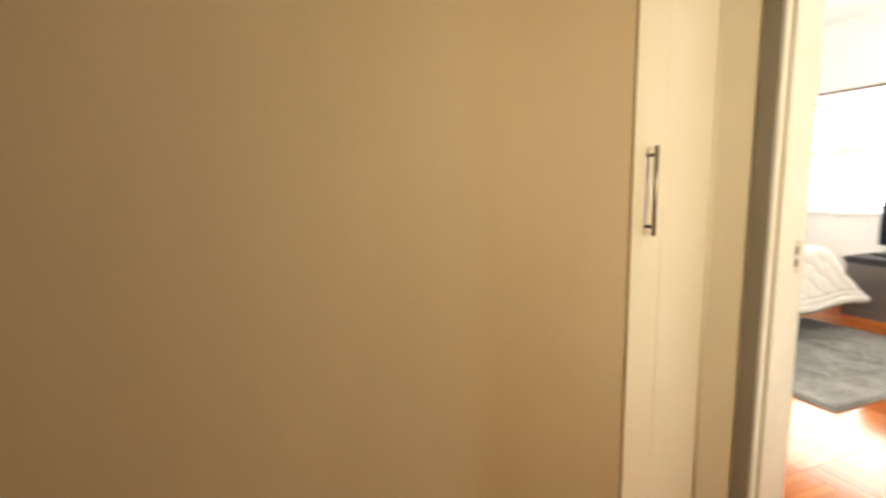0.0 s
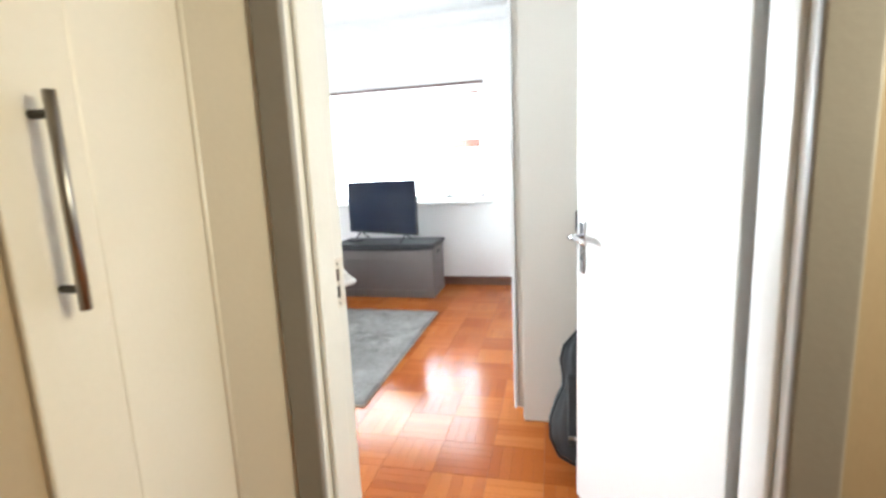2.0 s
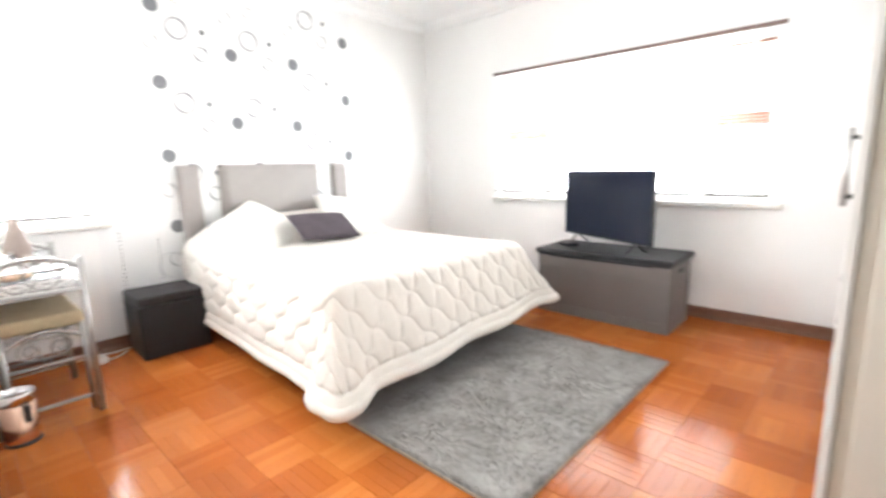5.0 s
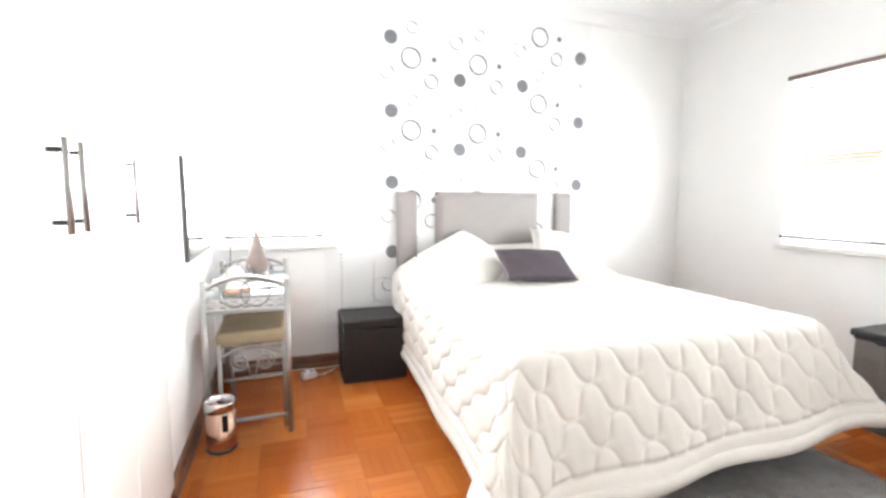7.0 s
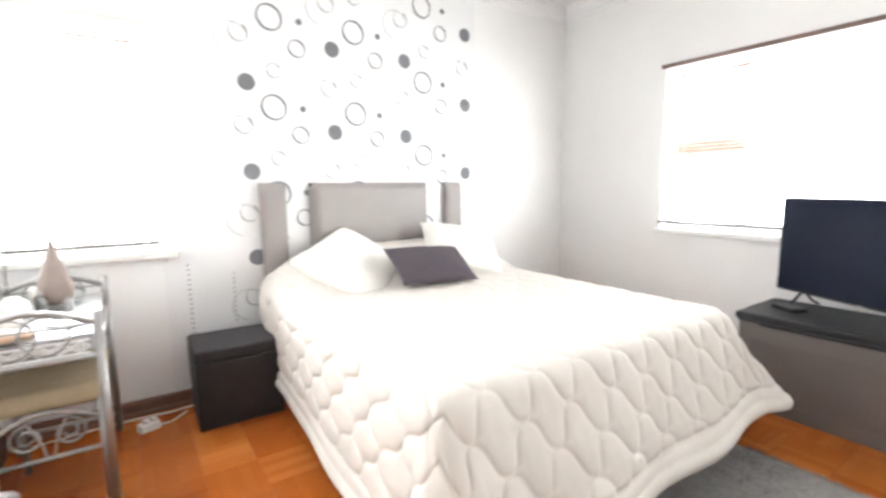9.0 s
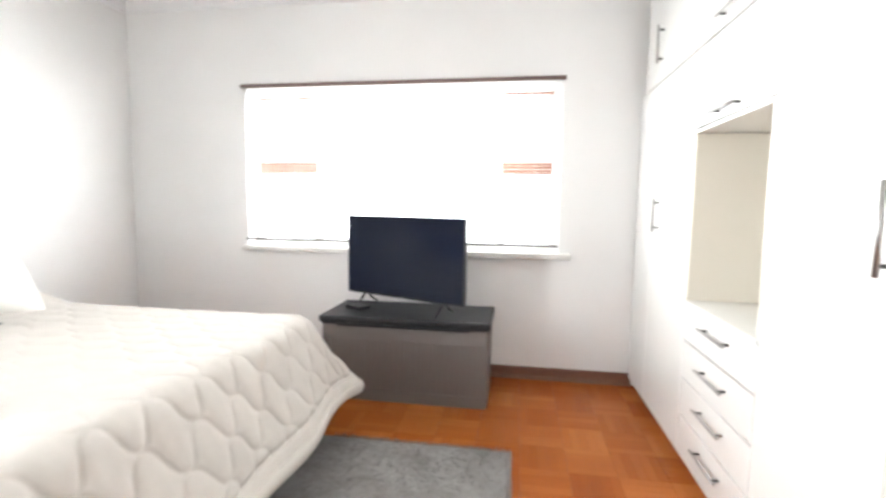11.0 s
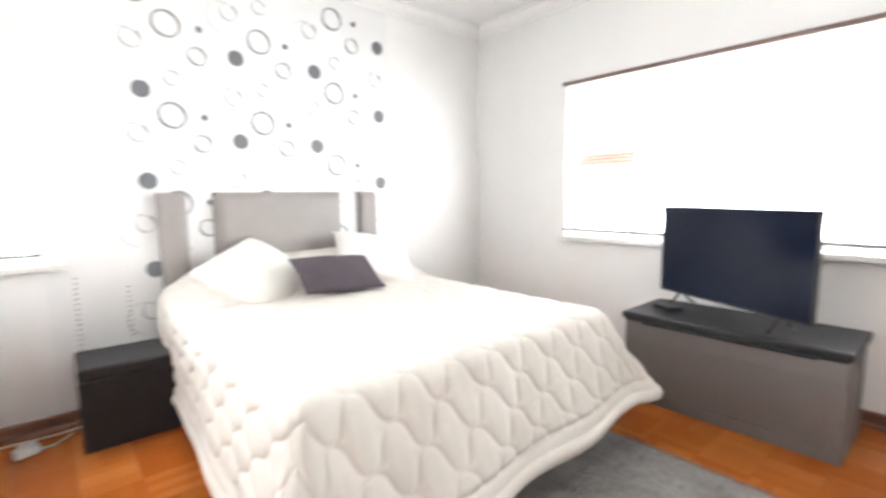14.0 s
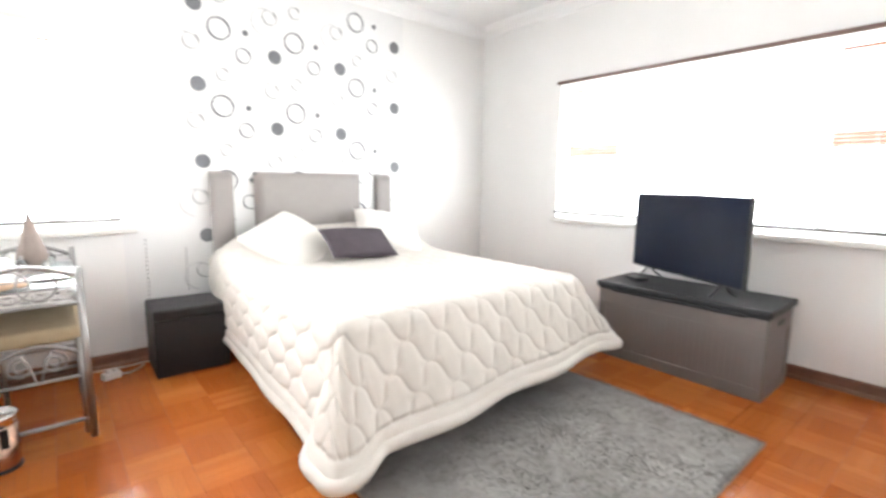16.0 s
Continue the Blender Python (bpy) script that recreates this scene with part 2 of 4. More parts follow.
def parquet_material():
    """Orange-brown hardwood fingers: each piece its own tone, grain along the piece, worn varnish."""
    m = bpy.data.materials.new("parquet_hardwood")
    m.use_nodes = True
    n, l = m.node_tree.nodes, m.node_tree.links
    b = n["Principled BSDF"]
    b.inputs["Specular IOR Level"].default_value = 0.10
    oi, ge = n.new("ShaderNodeObjectInfo"), n.new("ShaderNodeNewGeometry")
    ad = n.new("ShaderNodeMath")
    ad.operation = "ADD"
    l.new(oi.outputs["Random"], ad.inputs[0])
    l.new(ge.outputs["Random Per Island"], ad.inputs[1])
    fr = n.new("ShaderNodeMath")
    fr.operation = "FRACT"
    l.new(ad.outputs[0], fr.inputs[0])
    cr = n.new("ShaderNodeValToRGB")
    e = cr.color_ramp.elements
    e[0].position, e[0].color = 0.0, (0.295, 0.067, 0.0135, 1)
    e[1].position, e[1].color = 1.0, (0.49, 0.164, 0.038, 1)
    k = e.new(0.45)
    k.color = (0.37, 0.102, 0.022, 1)
    sq = n.new("ShaderNodeVectorMath")
    sq.operation = "SNAP"
    sq.inputs[1].default_value = (0.235, 0.235, 10)
    sh = n.new("ShaderNodeVectorMath")
    sh.operation = "ADD"
    sh.inputs[1].default_value = (4.30, 4.64, 5)
    l.new(ge.outputs["Position"], sh.inputs[0])
    l.new(sh.outputs[0], sq.inputs[0])
    wn_ = n.new("ShaderNodeTexWhiteNoise")
    l.new(sq.outputs[0], wn_.inputs["Vector"])
    mx = n.new("ShaderNodeMix")
    mx.inputs["Factor"].default_value = 0.32
    l.new(wn_.outputs["Value"], mx.inputs["A"])
    l.new(fr.outputs[0], mx.inputs["B"])
    l.new(mx.outputs["Result"], cr.inputs["Fac"])
    wv = n.new("ShaderNodeTexNoise")
    wv.inputs["Scale"].default_value, wv.inputs["Detail"].default_value = 90, 5
    l.new(ge.outputs["Position"], wv.inputs["Vector"])
    st = n.new("ShaderNodeTexNoise")
    st.inputs["Scale"].default_value, st.inputs["Detail"].default_value = 1.6, 3
    l.new(ge.outputs["Position"], st.inputs["Vector"])
    m1 = n.new("ShaderNodeMapRange")
    m1.inputs["To Min"].default_value, m1.inputs["To Max"].default_value = 0.82, 1.18
    l.new(wv.outputs["Fac"], m1.inputs["Value"])
    m2 = n.new("ShaderNodeMapRange")
    m2.inputs["To Min"].default_value, m2.inputs["To Max"].default_value = 0.75, 1.2
    l.new(st.outputs["Fac"], m2.inputs["Value"])
    mu = n.new("ShaderNodeMath")
    mu.operation = "MULTIPLY"
    l.new(m1.outputs[0], mu.inputs[0])
    l.new(m2.outputs[0], mu.inputs[1])
    vm = n.new("ShaderNodeVectorMath")
    vm.operation = "SCALE"
    l.new(cr.outputs["Color"], vm.inputs[0])
    l.new(mu.outputs[0], vm.inputs["Scale"])
    l.new(vm.outputs[0], b.inputs["Base Color"])
    m3 = n.new("ShaderNodeMapRange")
    m3.inputs["To Min"].default_value, m3.inputs["To Max"].default_value = 0.07, 0.20
    l.new(st.outputs["Fac"], m3.inputs["Value"])
    l.new(m3.outputs[0], b.inputs["Roughness"])
    bp = n.new("ShaderNodeBump")
    bp.inputs["Strength"].default_value, bp.inputs["Distance"].default_value = 0.06, 0.002
    l.new(wv.outputs["Fac"], bp.inputs["Height"])
    l.new(bp.outputs[0], b.inputs["Normal"])
    return m


PARQUET = parquet_material()

# ---- structure ----
H = 2.90


def wall(name, boxes, mat=WALL, label="smooth white painted plaster wall", category="wall"):
    bm = bmesh.new()
    for a, b in boxes:
        block(a, b, bm=bm)
    return tagged(put(name, bm, mat), label, category, kind="structure")


floor = wall("floor", [((-4.75, -4.9, -0.12), (0.25, 0.25, -0.004)), ((-7.5, -5.8, -0.12), (-4.75, -3.5, -0.004)), ((-4.75, -5.8, -0.12), (-4.2, -4.9, -0.004))], JOINT, "varnished orange-brown parquet floor in basket weave", "floor")
wall("ceiling", [((-4.75, -4.9, H), (0.25, 0.25, H + 0.1)), ((-7.7, -7.7, H), (-4.75, -3.5, H + 0.1)), ((-4.75, -5.8, H), (-4.2, -4.9, H + 0.1))], CEIL, "flat white painted ceiling", "ceiling")
wall("wall_east", [((0, -4.9, 0), (0.25, 0.25, 0.955)), ((0, -4.9, 2.185), (0.25, 0.25, H)), ((0, -4.9, 0.955), (0.25, -3.48, 2.185)), ((0, -1.04, 0.955), (0.25, 0.25, 2.185))])
wall("wall_north", [((-4.75, 0, 0), (0, 0.25, 0.955)), ((-4.75, 0, 2.185), (0, 0.25, H)), ((-4.75, 0, 0.955), (-4.08, 0.25, 2.185)), ((-3.40, 0, 0.955), (0, 0.25, 2.185))])
wall("wall_south", [((-4.33, -4.9, 0), (0, -4.70, H))])
wall("wall_west", [((-4.75, -1.5, 0), (-4.17, 0, H)), ((-4.33, -3.728, 0), (-4.17, -3.55, H)), ((-4.32, -4.70, 0), (-4.17, -4.592, H)), ((-4.33, -4.592, 2.06), (-4.17, -3.728, H))])
wall("wall_passage_north", [((-7.5, -3.605, 0), (-4.725, -3.5, H)), ((-4.725, -3.605, 2.2), (-4.336, -3.5, H))], TAN, "tan painted passage wall in warm light")
wall("wall_passage_east", [((-4.335, -5.6, 0), (-4.323, -4.645, H)), ((-4.335, -4.645, 2.13), (-4.325, -3.606, H))], TAN, "tan painted passage wall beside the door")
# out of view; the opening's edge draws the cool light's boundary
wall("wall_passage_south", [((-5.78, -5.8, 0), (-4.33, -5.6, H)), ((-7.5, -5.8, 0), (-6.8, -5.6, H)), ((-6.8, -5.8, 2.05), (-5.78, -5.6, H))], TAN, "unseen tan passage wall, its added doorway cutting the cool light")
wall("wall_passage_west", [((-7.7, -7.6, 0), (-7.5, -3.5, H))], TAN, "tan painted end wall of the passage")
# made-up enclosure, keeps the cool source from spilling elsewhere
wall("wall_side_room", [((-7.5, -7.7, -0.1), (-5.0, -7.6, H)), ((-5.1, -7.6, -0.1), (-5.0, -5.8, H)), ((-7.5, -7.6, -0.12), (-5.1, -5.8, 0))], TAN, "added unseen tan walls enclosing the narrow cool lamp")


def cornice(name, a, b, inward):
    """A coved moulding where wall and ceiling meet."""
    prof = [(0, 0), (0.012, 0), (0.018, 0.018), (0.032, 0.024), (0.058, 0.048), (0.072, 0.074), (0.078, 0.086), (0.095, 0.09), (0.10, 0.1), (0, 0.1)]
    bm = bmesh.new()
    a, b, w = Vector(a), Vector(b), Vector(inward)
    rings = [[bm.verts.new(p + w * o + Vector((0, 0, H - 0.1 + z))) for o, z in prof] for p in (a, b)]
    k = len(prof)
    for j in range(k):
        bm.faces.new((rings[0][j], rings[0][(j + 1) % k], rings[1][(j + 1) % k], rings[1][j]))
    for r in rings:
        bm.faces.new(r)
    bmesh.ops.recalc_face_normals(bm, faces=bm.faces)
    return tagged(put(name, bm, CEIL), "white coved plaster cornice", "cornice", kind="structure")


cornice("trim_cornice_east", (0, -4.0, 0), (0, 0, 0), (-1, 0, 0))
cornice("trim_cornice_north", (-4.17, 0, 0), (0, 0, 0), (0, -1, 0))
cornice("trim_cornice_west", (-4.17, -1.5, 0), (-4.17, 0, 0), (1, 0, 0))


def skirting(name, a, b, inward):
    """A varnished skirting board with a quarter-round bead at its foot."""
    prof = [(0, 0), (0.030, 0), (0.029, 0.012), (0.022, 0.022), (0.016, 0.026), (0.016, 0.078), (0.011, 0.088), (0, 0.09)]
    bm = bmesh.new()
    a, b, w = Vector(a), Vector(b), Vector(inward)
    rings = [[bm.verts.new(p + w * o + Vector((0, 0, z))) for o, z in prof] for p in (a, b)]
    k = len(prof)
    for j in range(k):
        bm.faces.new((rings[0][j], rings[0][(j + 1) % k], rings[1][(j + 1) % k], rings[1][j]))
    for r in rings:
        bm.faces.new(r)
    bmesh.ops.recalc_face_normals(bm, faces=bm.faces)
    return tagged(put(name, bm, SKIRT), "dark varnished timber skirting board", "baseboard", kind="structure")


skirting("baseboard_east", (0, -4.03, 0), (0, 0, 0), (-1, 0, 0))
skirting("baseboard_north", (-4.17, 0, 0), (-0.03, 0, 0), (0, -1, 0))
skirting("baseboard_west", (-4.17, -1.5, 0), (-4.17, -0.03, 0), (1, 0, 0))


# ---- windows and blinds ----
def window_unit(name, m, w, casements):
    """A timber window w wide and 1.23 high, with side casements split by a transom; local x along the wall, y outward."""
    win = base(name, "white window with brown timber transoms and clear panes", "window", kind="structure")
    win.matrix_basis = m
    h = 1.23
    fr = bmesh.new()
    for a, b in (((0, 0.10, 0), (w, 0.16, 0.05)), ((0, 0.10, h - 0.05), (w, 0.16, h)), ((0, 0.10, 0.05), (0.05, 0.16, h - 0.05)), ((w - 0.05, 0.10, 0.05), (w, 0.16, h - 0.05))):
        block(a, b, 0.004, fr)
    part("window_frame", fr, FRAMEP, win, "white painted window frame")
    sill = block((-0.03, -0.055, -0.042), (w + 0.09, 0.09, -0.002), 0.008)
    part("window_sill", sill, FRAMEP, win, "white painted sill board")
    for x0, x1 in casements:
        part("mullion", block((x1 - 0.03, 0.105, 0.05), (x1 + 0.03, 0.155, h - 0.05), 0.004) if x1 < w - 0.1 else block((x0 - 0.03, 0.105, 0.05), (x0 + 0.03, 0.155, h - 0.05), 0.004), FRAMEP, win)
        part("transom", block((x0 + 0.0, 0.10, 0.575), (x1 - 0.0, 0.155, 0.67), 0.006), WOODF, win, "brown timber transom")
        part("head_strip", block((x0 + 0.0, 0.095, h - 0.075), (x1 - 0.0, 0.155, h - 0.052), 0.004), WOODF, win, "brown timber strip")
        for z0, z1 in ((0.05, 0.56), (0.66, h - 0.05)):
            p = part("pane", block((x0 + 0.03, 0.128, z0), (x1 - 0.03, 0.132, z1)), GLASS, win)
            p.visible_shadow = False
    lo, hi = (casements[0][1], casements[-1][0]) if len(casements) > 1 else (0.05, casements[0][0])
    p = part("pane", block((lo + 0.03, 0.128, 0.05), (hi - 0.03, 0.132, h - 0.05)), GLASS, win)
    p.visible_shadow = False
    return win


def blind(m, w, label, rail):
    """A venetian blind: head rail, thin open slats, bottom rail and cords."""
    b = base("venetian_blind", label, "blind", group="venetian blinds")
    b.matrix_basis = m
    part("head_rail", block((-0.03, -0.032, 1.230), (w + 0.02, -0.004, 1.258), 0.004), rail, b, "thin head rail")
    part("bottom_rail", block((0.0, -0.034, 0.042), (w, -0.006, 0.060), 0.003), DARKM, b, "thin dark bottom rail")
    first = None
    k = 46
    for i in range(k):
        z = 0.075 + i * (1.13 / (k - 1))
        mm = Matrix.Translation((w / 2, -0.019, z)) @ Matrix.Rotation(radians(5), 4, "X")
        if first is None:
            bm = bmesh.new()
            ys = (-0.0125, -0.006, 0, 0.006, 0.0125)
            top = [[bm.verts.new((sx * (w / 2 - 0.012), y, 0.0016 * (1 - (y / 0.0125) ** 2) + o)) for y in ys] for o in (0, 0.0007) for sx in (-1, 1)]
            for j in range(4):
                bm.faces.new((top[2][j], top[3][j], top[3][j + 1], top[2][j + 1]))
                bm.faces.new((top[0][j], top[0][j + 1], top[1][j + 1], top[1][j]))
            first = put("slat", bm, SLATM, b)
            ob = first
        else:
            ob = new("slat", first.data)
            ob.parent = b
        ob.matrix_basis = mm
    for x in (0.18, w - 0.18):
        part("cord", rod((x, -0.033, 0.05), (x, -0.033, 1.23), 0.0012, n=5), SLATM, b)
    return b


EASTM = pose(0, -1.04, 0.955, 0, 0, -90)
window_unit("window_1", EASTM, 2.44, [(0.05, 0.55), (2.02, 2.39)])
blind(EASTM, 2.44, "white venetian blind with brown rail, lowered and open", RAILM)
NORTHM = pose(-4.08, 0, 0.955, 0, 0, 0)
window_unit("window_2", NORTHM, 0.68, [(0.34, 0.63)])
blind(NORTHM, 0.68, "narrow white venetian blind lowered over small window", FRAMEP)
for nm, a, b in (("backdrop_east", (3.0, -7, -2), (3.02, 3, 6)), ("backdrop_north", (-8, 3.0, -2), (2.5, 3.02, 6))):
    tagged(put(nm, block(a, b), GLOW), "bright hazy white sky outside the window", "backdrop", kind="structure")

# ---- door between passage and bedroom ----
dj = wall("door_frame", [((-4.334, -3.75, 0), (-4.164, -3.730, 2.058)), ((-4.334, -4.590, 0), (-4.164, -4.57, 2.058)), ((-4.334, -4.57, 2.037), (-4.164, -3.75, 2.058))], FRAMEP, "cream painted timber door frame with architrave", "door frame")
# the architrave pieces are a darker grey than the frame and stops
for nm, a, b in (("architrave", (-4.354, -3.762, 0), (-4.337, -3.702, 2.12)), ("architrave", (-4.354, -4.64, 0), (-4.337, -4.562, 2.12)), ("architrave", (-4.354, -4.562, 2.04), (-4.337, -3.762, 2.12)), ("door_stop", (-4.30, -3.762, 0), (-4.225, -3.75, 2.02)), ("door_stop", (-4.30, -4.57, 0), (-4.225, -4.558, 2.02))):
    part(nm, block(a, b, 0.006, seg=3), GREYF if nm == "architrave" else FRAMEP, dj, "grey architrave on the passage side" if nm == "architrave" else "")
NICKEL = material("satin_nickel_plate", (0.74, 0.70, 0.64), 0.38, metal=0.25, vary=0.05, scale=20, fine=150, bump=0.01)
sp = bmesh.new()
for x0, x1, z0, z1 in ((-4.214, -4.172, 0.983, 1.005), (-4.2095, -4.194, 1.032, 1.043), (-4.214, -4.172, 1.070, 1.091), (-4.214, -4.2095, 1.005, 1.070), (-4.194, -4.172, 1.005, 1.070)):
    block((x0, -3.7535, z0), (x1, -3.7495, z1), 0.0, sp)
plate = part("strike_plate", sp, NICKEL, dj, "pale satin nickel strike plate")
# solid dark blocks give the shade inside the two bolt openings
for z in (1.0052, 1.0432):
    part("bolt_opening", block((-4.2093, -3.7515, z), (-4.1942, -3.7485, z + 0.0266)), DARKM, plate, "dark fill for the shade in the plate's bolt opening")
for z in (0.993, 1.081):
    part("screw", rod((-4.202, -3.7550, z), (-4.202, -3.7530, z), 0.003), STEEL, plate)

leaf = base("door_1", "plain white gloss door standing open into the bedroom", "door", (-4.132, -4.592, 0), 19.3, kind="structure")
part("door_leaf", block((0.004, 0.0, 0.008), (0.785, 0.04, 2.03), 0.003), GLOSSW, leaf)


def lever(parent, side):
    y = 0.04 if side > 0 else 0.0
    hd = part("handle_plate", block((0.707, y, 0.90), (0.749, y + 0.008 * side, 1.085), 0.004), CHROME, parent, "chrome lever handle on a long plate")
    pts = [(0.728, y + 0.006 * side, 1.03), (0.728, y + 0.045 * side, 1.03), (0.717, y + 0.055 * side, 1.03), (0.677, y + 0.056 * side, 1.034), (0.617, y + 0.052 * side, 1.026), (0.602, y + 0.05 * side, 1.022)]
    part("lever", tube(pts, 0.009, n=8), CHROME, hd, smooth=True)
    # black block on the plate for the keyhole's dark inside
    part("key_hole", block((0.724, y + 0.0085 * side, 0.945), (0.732, y + 0.0095 * side, 0.965)), BLACKP, hd)


lever(leaf, 1)
lever(leaf, -1)
for z in (0.25, 1.75):
    part("hinge", rod((-0.008, 0.030, z), (-0.008, 0.030, z + 0.1), 0.007), STEEL, leaf)


# ---- bar handles ----
def bar_handle(p, q, out, parent, name="handle"):
    """A round steel bar held off the board by two dark posts."""
    p, q, o = Vector(p), Vector(q), Vector(out)
    d = (q - p).normalized()
    for c in (p + d * 0.026, q - d * 0.026):
        part("handle_post", rod(c, c + o * 0.030, 0.0055, n=8), POST, parent, "dark metal handle post")
    return part(name, rod(p + o * 0.032, q + o * 0.032, 0.0070), STEEL, parent, "brushed steel bar handle", True)


# ---- fitted wardrobe along the south wall ----
YF, YB = -4.015, -4.70
G = 0.003


def front(name, parent, x0, x1, z0, z1, y=YF):
    return part(name, block((x0 + G, y - 0.018, z0 + G), (x1 - G, y, z1 - G), 0.0025), GLOSSW, parent)


def carcass(x0, x1, z0, z1, parent):
    t = 0.016
    y1 = YF - 0.02
    for nm, a, b in (("side_board", (x0, YB, z0), (x0 + t, y1, z1)), ("side_board", (x1 - t, YB, z0), (x1, y1, z1)), ("base_board", (x0 + t, YB, z0), (x1 - t, y1, z0 + t)), ("top_board", (x0 + t, YB, z1 - t), (x1 - t, y1, z1)), ("back_board", (x0 + t, YB, z0 + t), (x1 - t, YB + 0.01, z1 - t))):
        part(nm, block(a, b), CREAMW, parent)


def plinth(x0, x1, parent):
    part("plinth", block((x0, YF - 0.06, 0), (x1, YF - 0.045, 0.058)), GLOSSW, parent)


w1 = base("wardrobe", "tall gloss white fitted wardrobe with double doors", "wardrobe", group="fitted wardrobe units")
carcass(-2.86, -1.772, 0.06, 2.045, w1)
part("side_panel", block((-2.880, YB, 0), (-2.860, YF - 0.05, H - 0.01), 0.002), CREAMW, w1, "cream side panel reaching the ceiling")
plinth(-2.86, -1.772, w1)
for x0, x1, hx in ((-2.880, -2.335, -2.373), (-2.335, -1.762, -2.298)):
    d = front("door", w1, x0, x1, 0.06, 2.045)
    bar_handle((hx, YF, 1.138), (hx, YF, 1.358), (0, 1, 0), d)
w1u = base("wardrobe", "gloss white top cupboard above the double-door wardrobe", "wardrobe", group="fitted wardrobe units")
carcass(-2.86, -1.772, 2.050, H - 0.01, w1u)
for x0, x1, hx in ((-2.880, -2.335, -2.373), (-2.335, -1.762, -2.298)):
    d = front("door", w1u, x0, x1, 2.050, H - 0.012)
    bar_handle((hx, YF, 2.14), (hx, YF, 2.35), (0, 1, 0), d)

w2 = base("drawer_unit", "gloss white unit of four drawers under a niche", "drawers", group="fitted wardrobe units")
carcass(-1.762, -1.05, 0.06, 0.815, w2)
plinth(-1.762, -1.05, w2)
for z0, z1, hz in ((0.645, 0.818, 0.757), (0.458, 0.642, 0.567), (0.270, 0.455, 0.385), (0.06, 0.267, 0.195)):
    d = front("drawer_front", w2, -1.760, -1.053, z0, z1)
    bar_handle((-1.565, YF, hz), (-1.305, YF, hz), (0, 1, 0), d)
part("niche_shelf", block((-1.760, YB + 0.01, 0.821), (-1.053, YF + 0.012, 0.842), 0.003), GLOSSW, w2, "white counter board of the open niche")
for a, b in (((-1.760, YB + 0.01, 0.843), (-1.744, YF, 1.645)), ((-1.069, YB + 0.01, 0.843), (-1.053, YF, 1.645)), ((-1.743, YB + 0.01, 0.843), (-1.070, YB + 0.02, 1.65))):
    part("niche_lining", block(a, b), CREAMW, w2, "cream lining of the open niche")
part("niche_top", block((-1.760, YB + 0.01, 1.647), (-1.053, YF, 1.662), 0.002), GLOSSW, w2)
w3 = base("wall_cupboard", "gloss white flap-door cupboard above an open niche", "cupboard", group="fitted wardrobe units")
carcass(-1.760, -1.053, 1.669, 2.043, w3)
d = front("door", w3, -1.760, -1.053, 1.668, 2.045)
bar_handle((-1.52, YF, 1.703), (-1.28, YF, 1.703), (0, 1, 0), d)
w3u = base("wall_cupboard", "gloss white top cupboard near the ceiling", "cupboard", group="fitted wardrobe units")
carcass(-1.760, -1.053, 2.053, H - 0.01, w3u)
d = front("door", w3u, -1.760, -1.053, 2.050, H - 0.012)
bar_handle((-1.52, YF, 2.10), (-1.28, YF, 2.10), (0, 1, 0), d)
w4 = base("wardrobe", "tall gloss white single-door wardrobe against the window wall", "wardrobe", group="fitted wardrobe units")
carcass(-1.05, -0.032, 0.06, 2.045, w4)
plinth(-1.05, -0.032, w4)
d = front("door", w4, -1.050, -0.405, 0.06, 2.045)
part("filler_board", block((-0.402, YF - 0.018, 0.06), (-0.012, YF, 2.042), 0.002), GLOSSW, w4)
bar_handle((-0.53, YF, 1.15), (-0.53, YF, 1.35), (0, 1, 0), d)
w4u = base("wardrobe", "gloss white top cupboard beside the window wall", "wardrobe", group="fitted wardrobe units")
carcass(-1.05, -0.11, 2.053, H - 0.01, w4u)
d = front("door", w4u, -1.050, -0.405, 2.050, H - 0.012)
part("filler_board", block((-0.402, YF - 0.018, 2.053), (-0.105, YF, H - 0.015), 0.002), GLOSSW, w4u)
bar_handle((-0.44, YF, 2.155), (-0.44, YF, 2.375), (0, 1, 0), d)
tagged(put("small_black_box", block((-1.70, -4.16, 0.843), (-1.64, -4.10, 0.885), 0.006), BLACKP), "small black box lying in the white niche", "box")

# ---- fitted wardrobe along the west wall ----
XF = -4.15
w5 = base("wardrobe", "gloss white fitted wardrobe beside the bedroom door", "wardrobe", group="fitted wardrobe units")
part("body", block((-4.74, -3.548, 0.0), (XF - 0.02, -1.502, H - 0.01)), CREAMW, w5, "cream board carcass")
for y0, y1, hy in ((-3.548, -2.98, -3.03), (-2.98, -2.352, -2.395), (-2.352, -1.950, -2.309), (-1.950, -1.502, -1.900)):
    for z0, z1, h0, h1 in ((0.07, 2.07, 1.203, 1.412), (2.075, H - 0.012, 2.14, 2.35)):
        d = part("door", block((XF - 0.018, y0 + G, z0), (XF, y1 - G, z1), 0.0025), GLOSSW, w5)
        bar_handle((XF, hy, h0), (XF, hy, h1), (1, 0, 0), d)

# ---- passage cupboard ----
pc = base("passage_cupboard", "cream passage cupboard with a framed door and bar handle", "cupboard")
part("body", block((-4.722, -3.588, 0.0), (-4.338, -3.556, 2.195)), CREAMW, pc)
part("door_stile", block((-4.724, -3.615, 0.06), (-4.612, -3.589, 2.198), 0.004), CREAMW, pc)
part("door_panel", block((-4.611, -3.612, 0.06), (-4.412, -3.589, 2.198), 0.004), CREAMW, pc)
# added splay over the dim return, turned towards the warm fill to look lit
splay = bmesh.new()
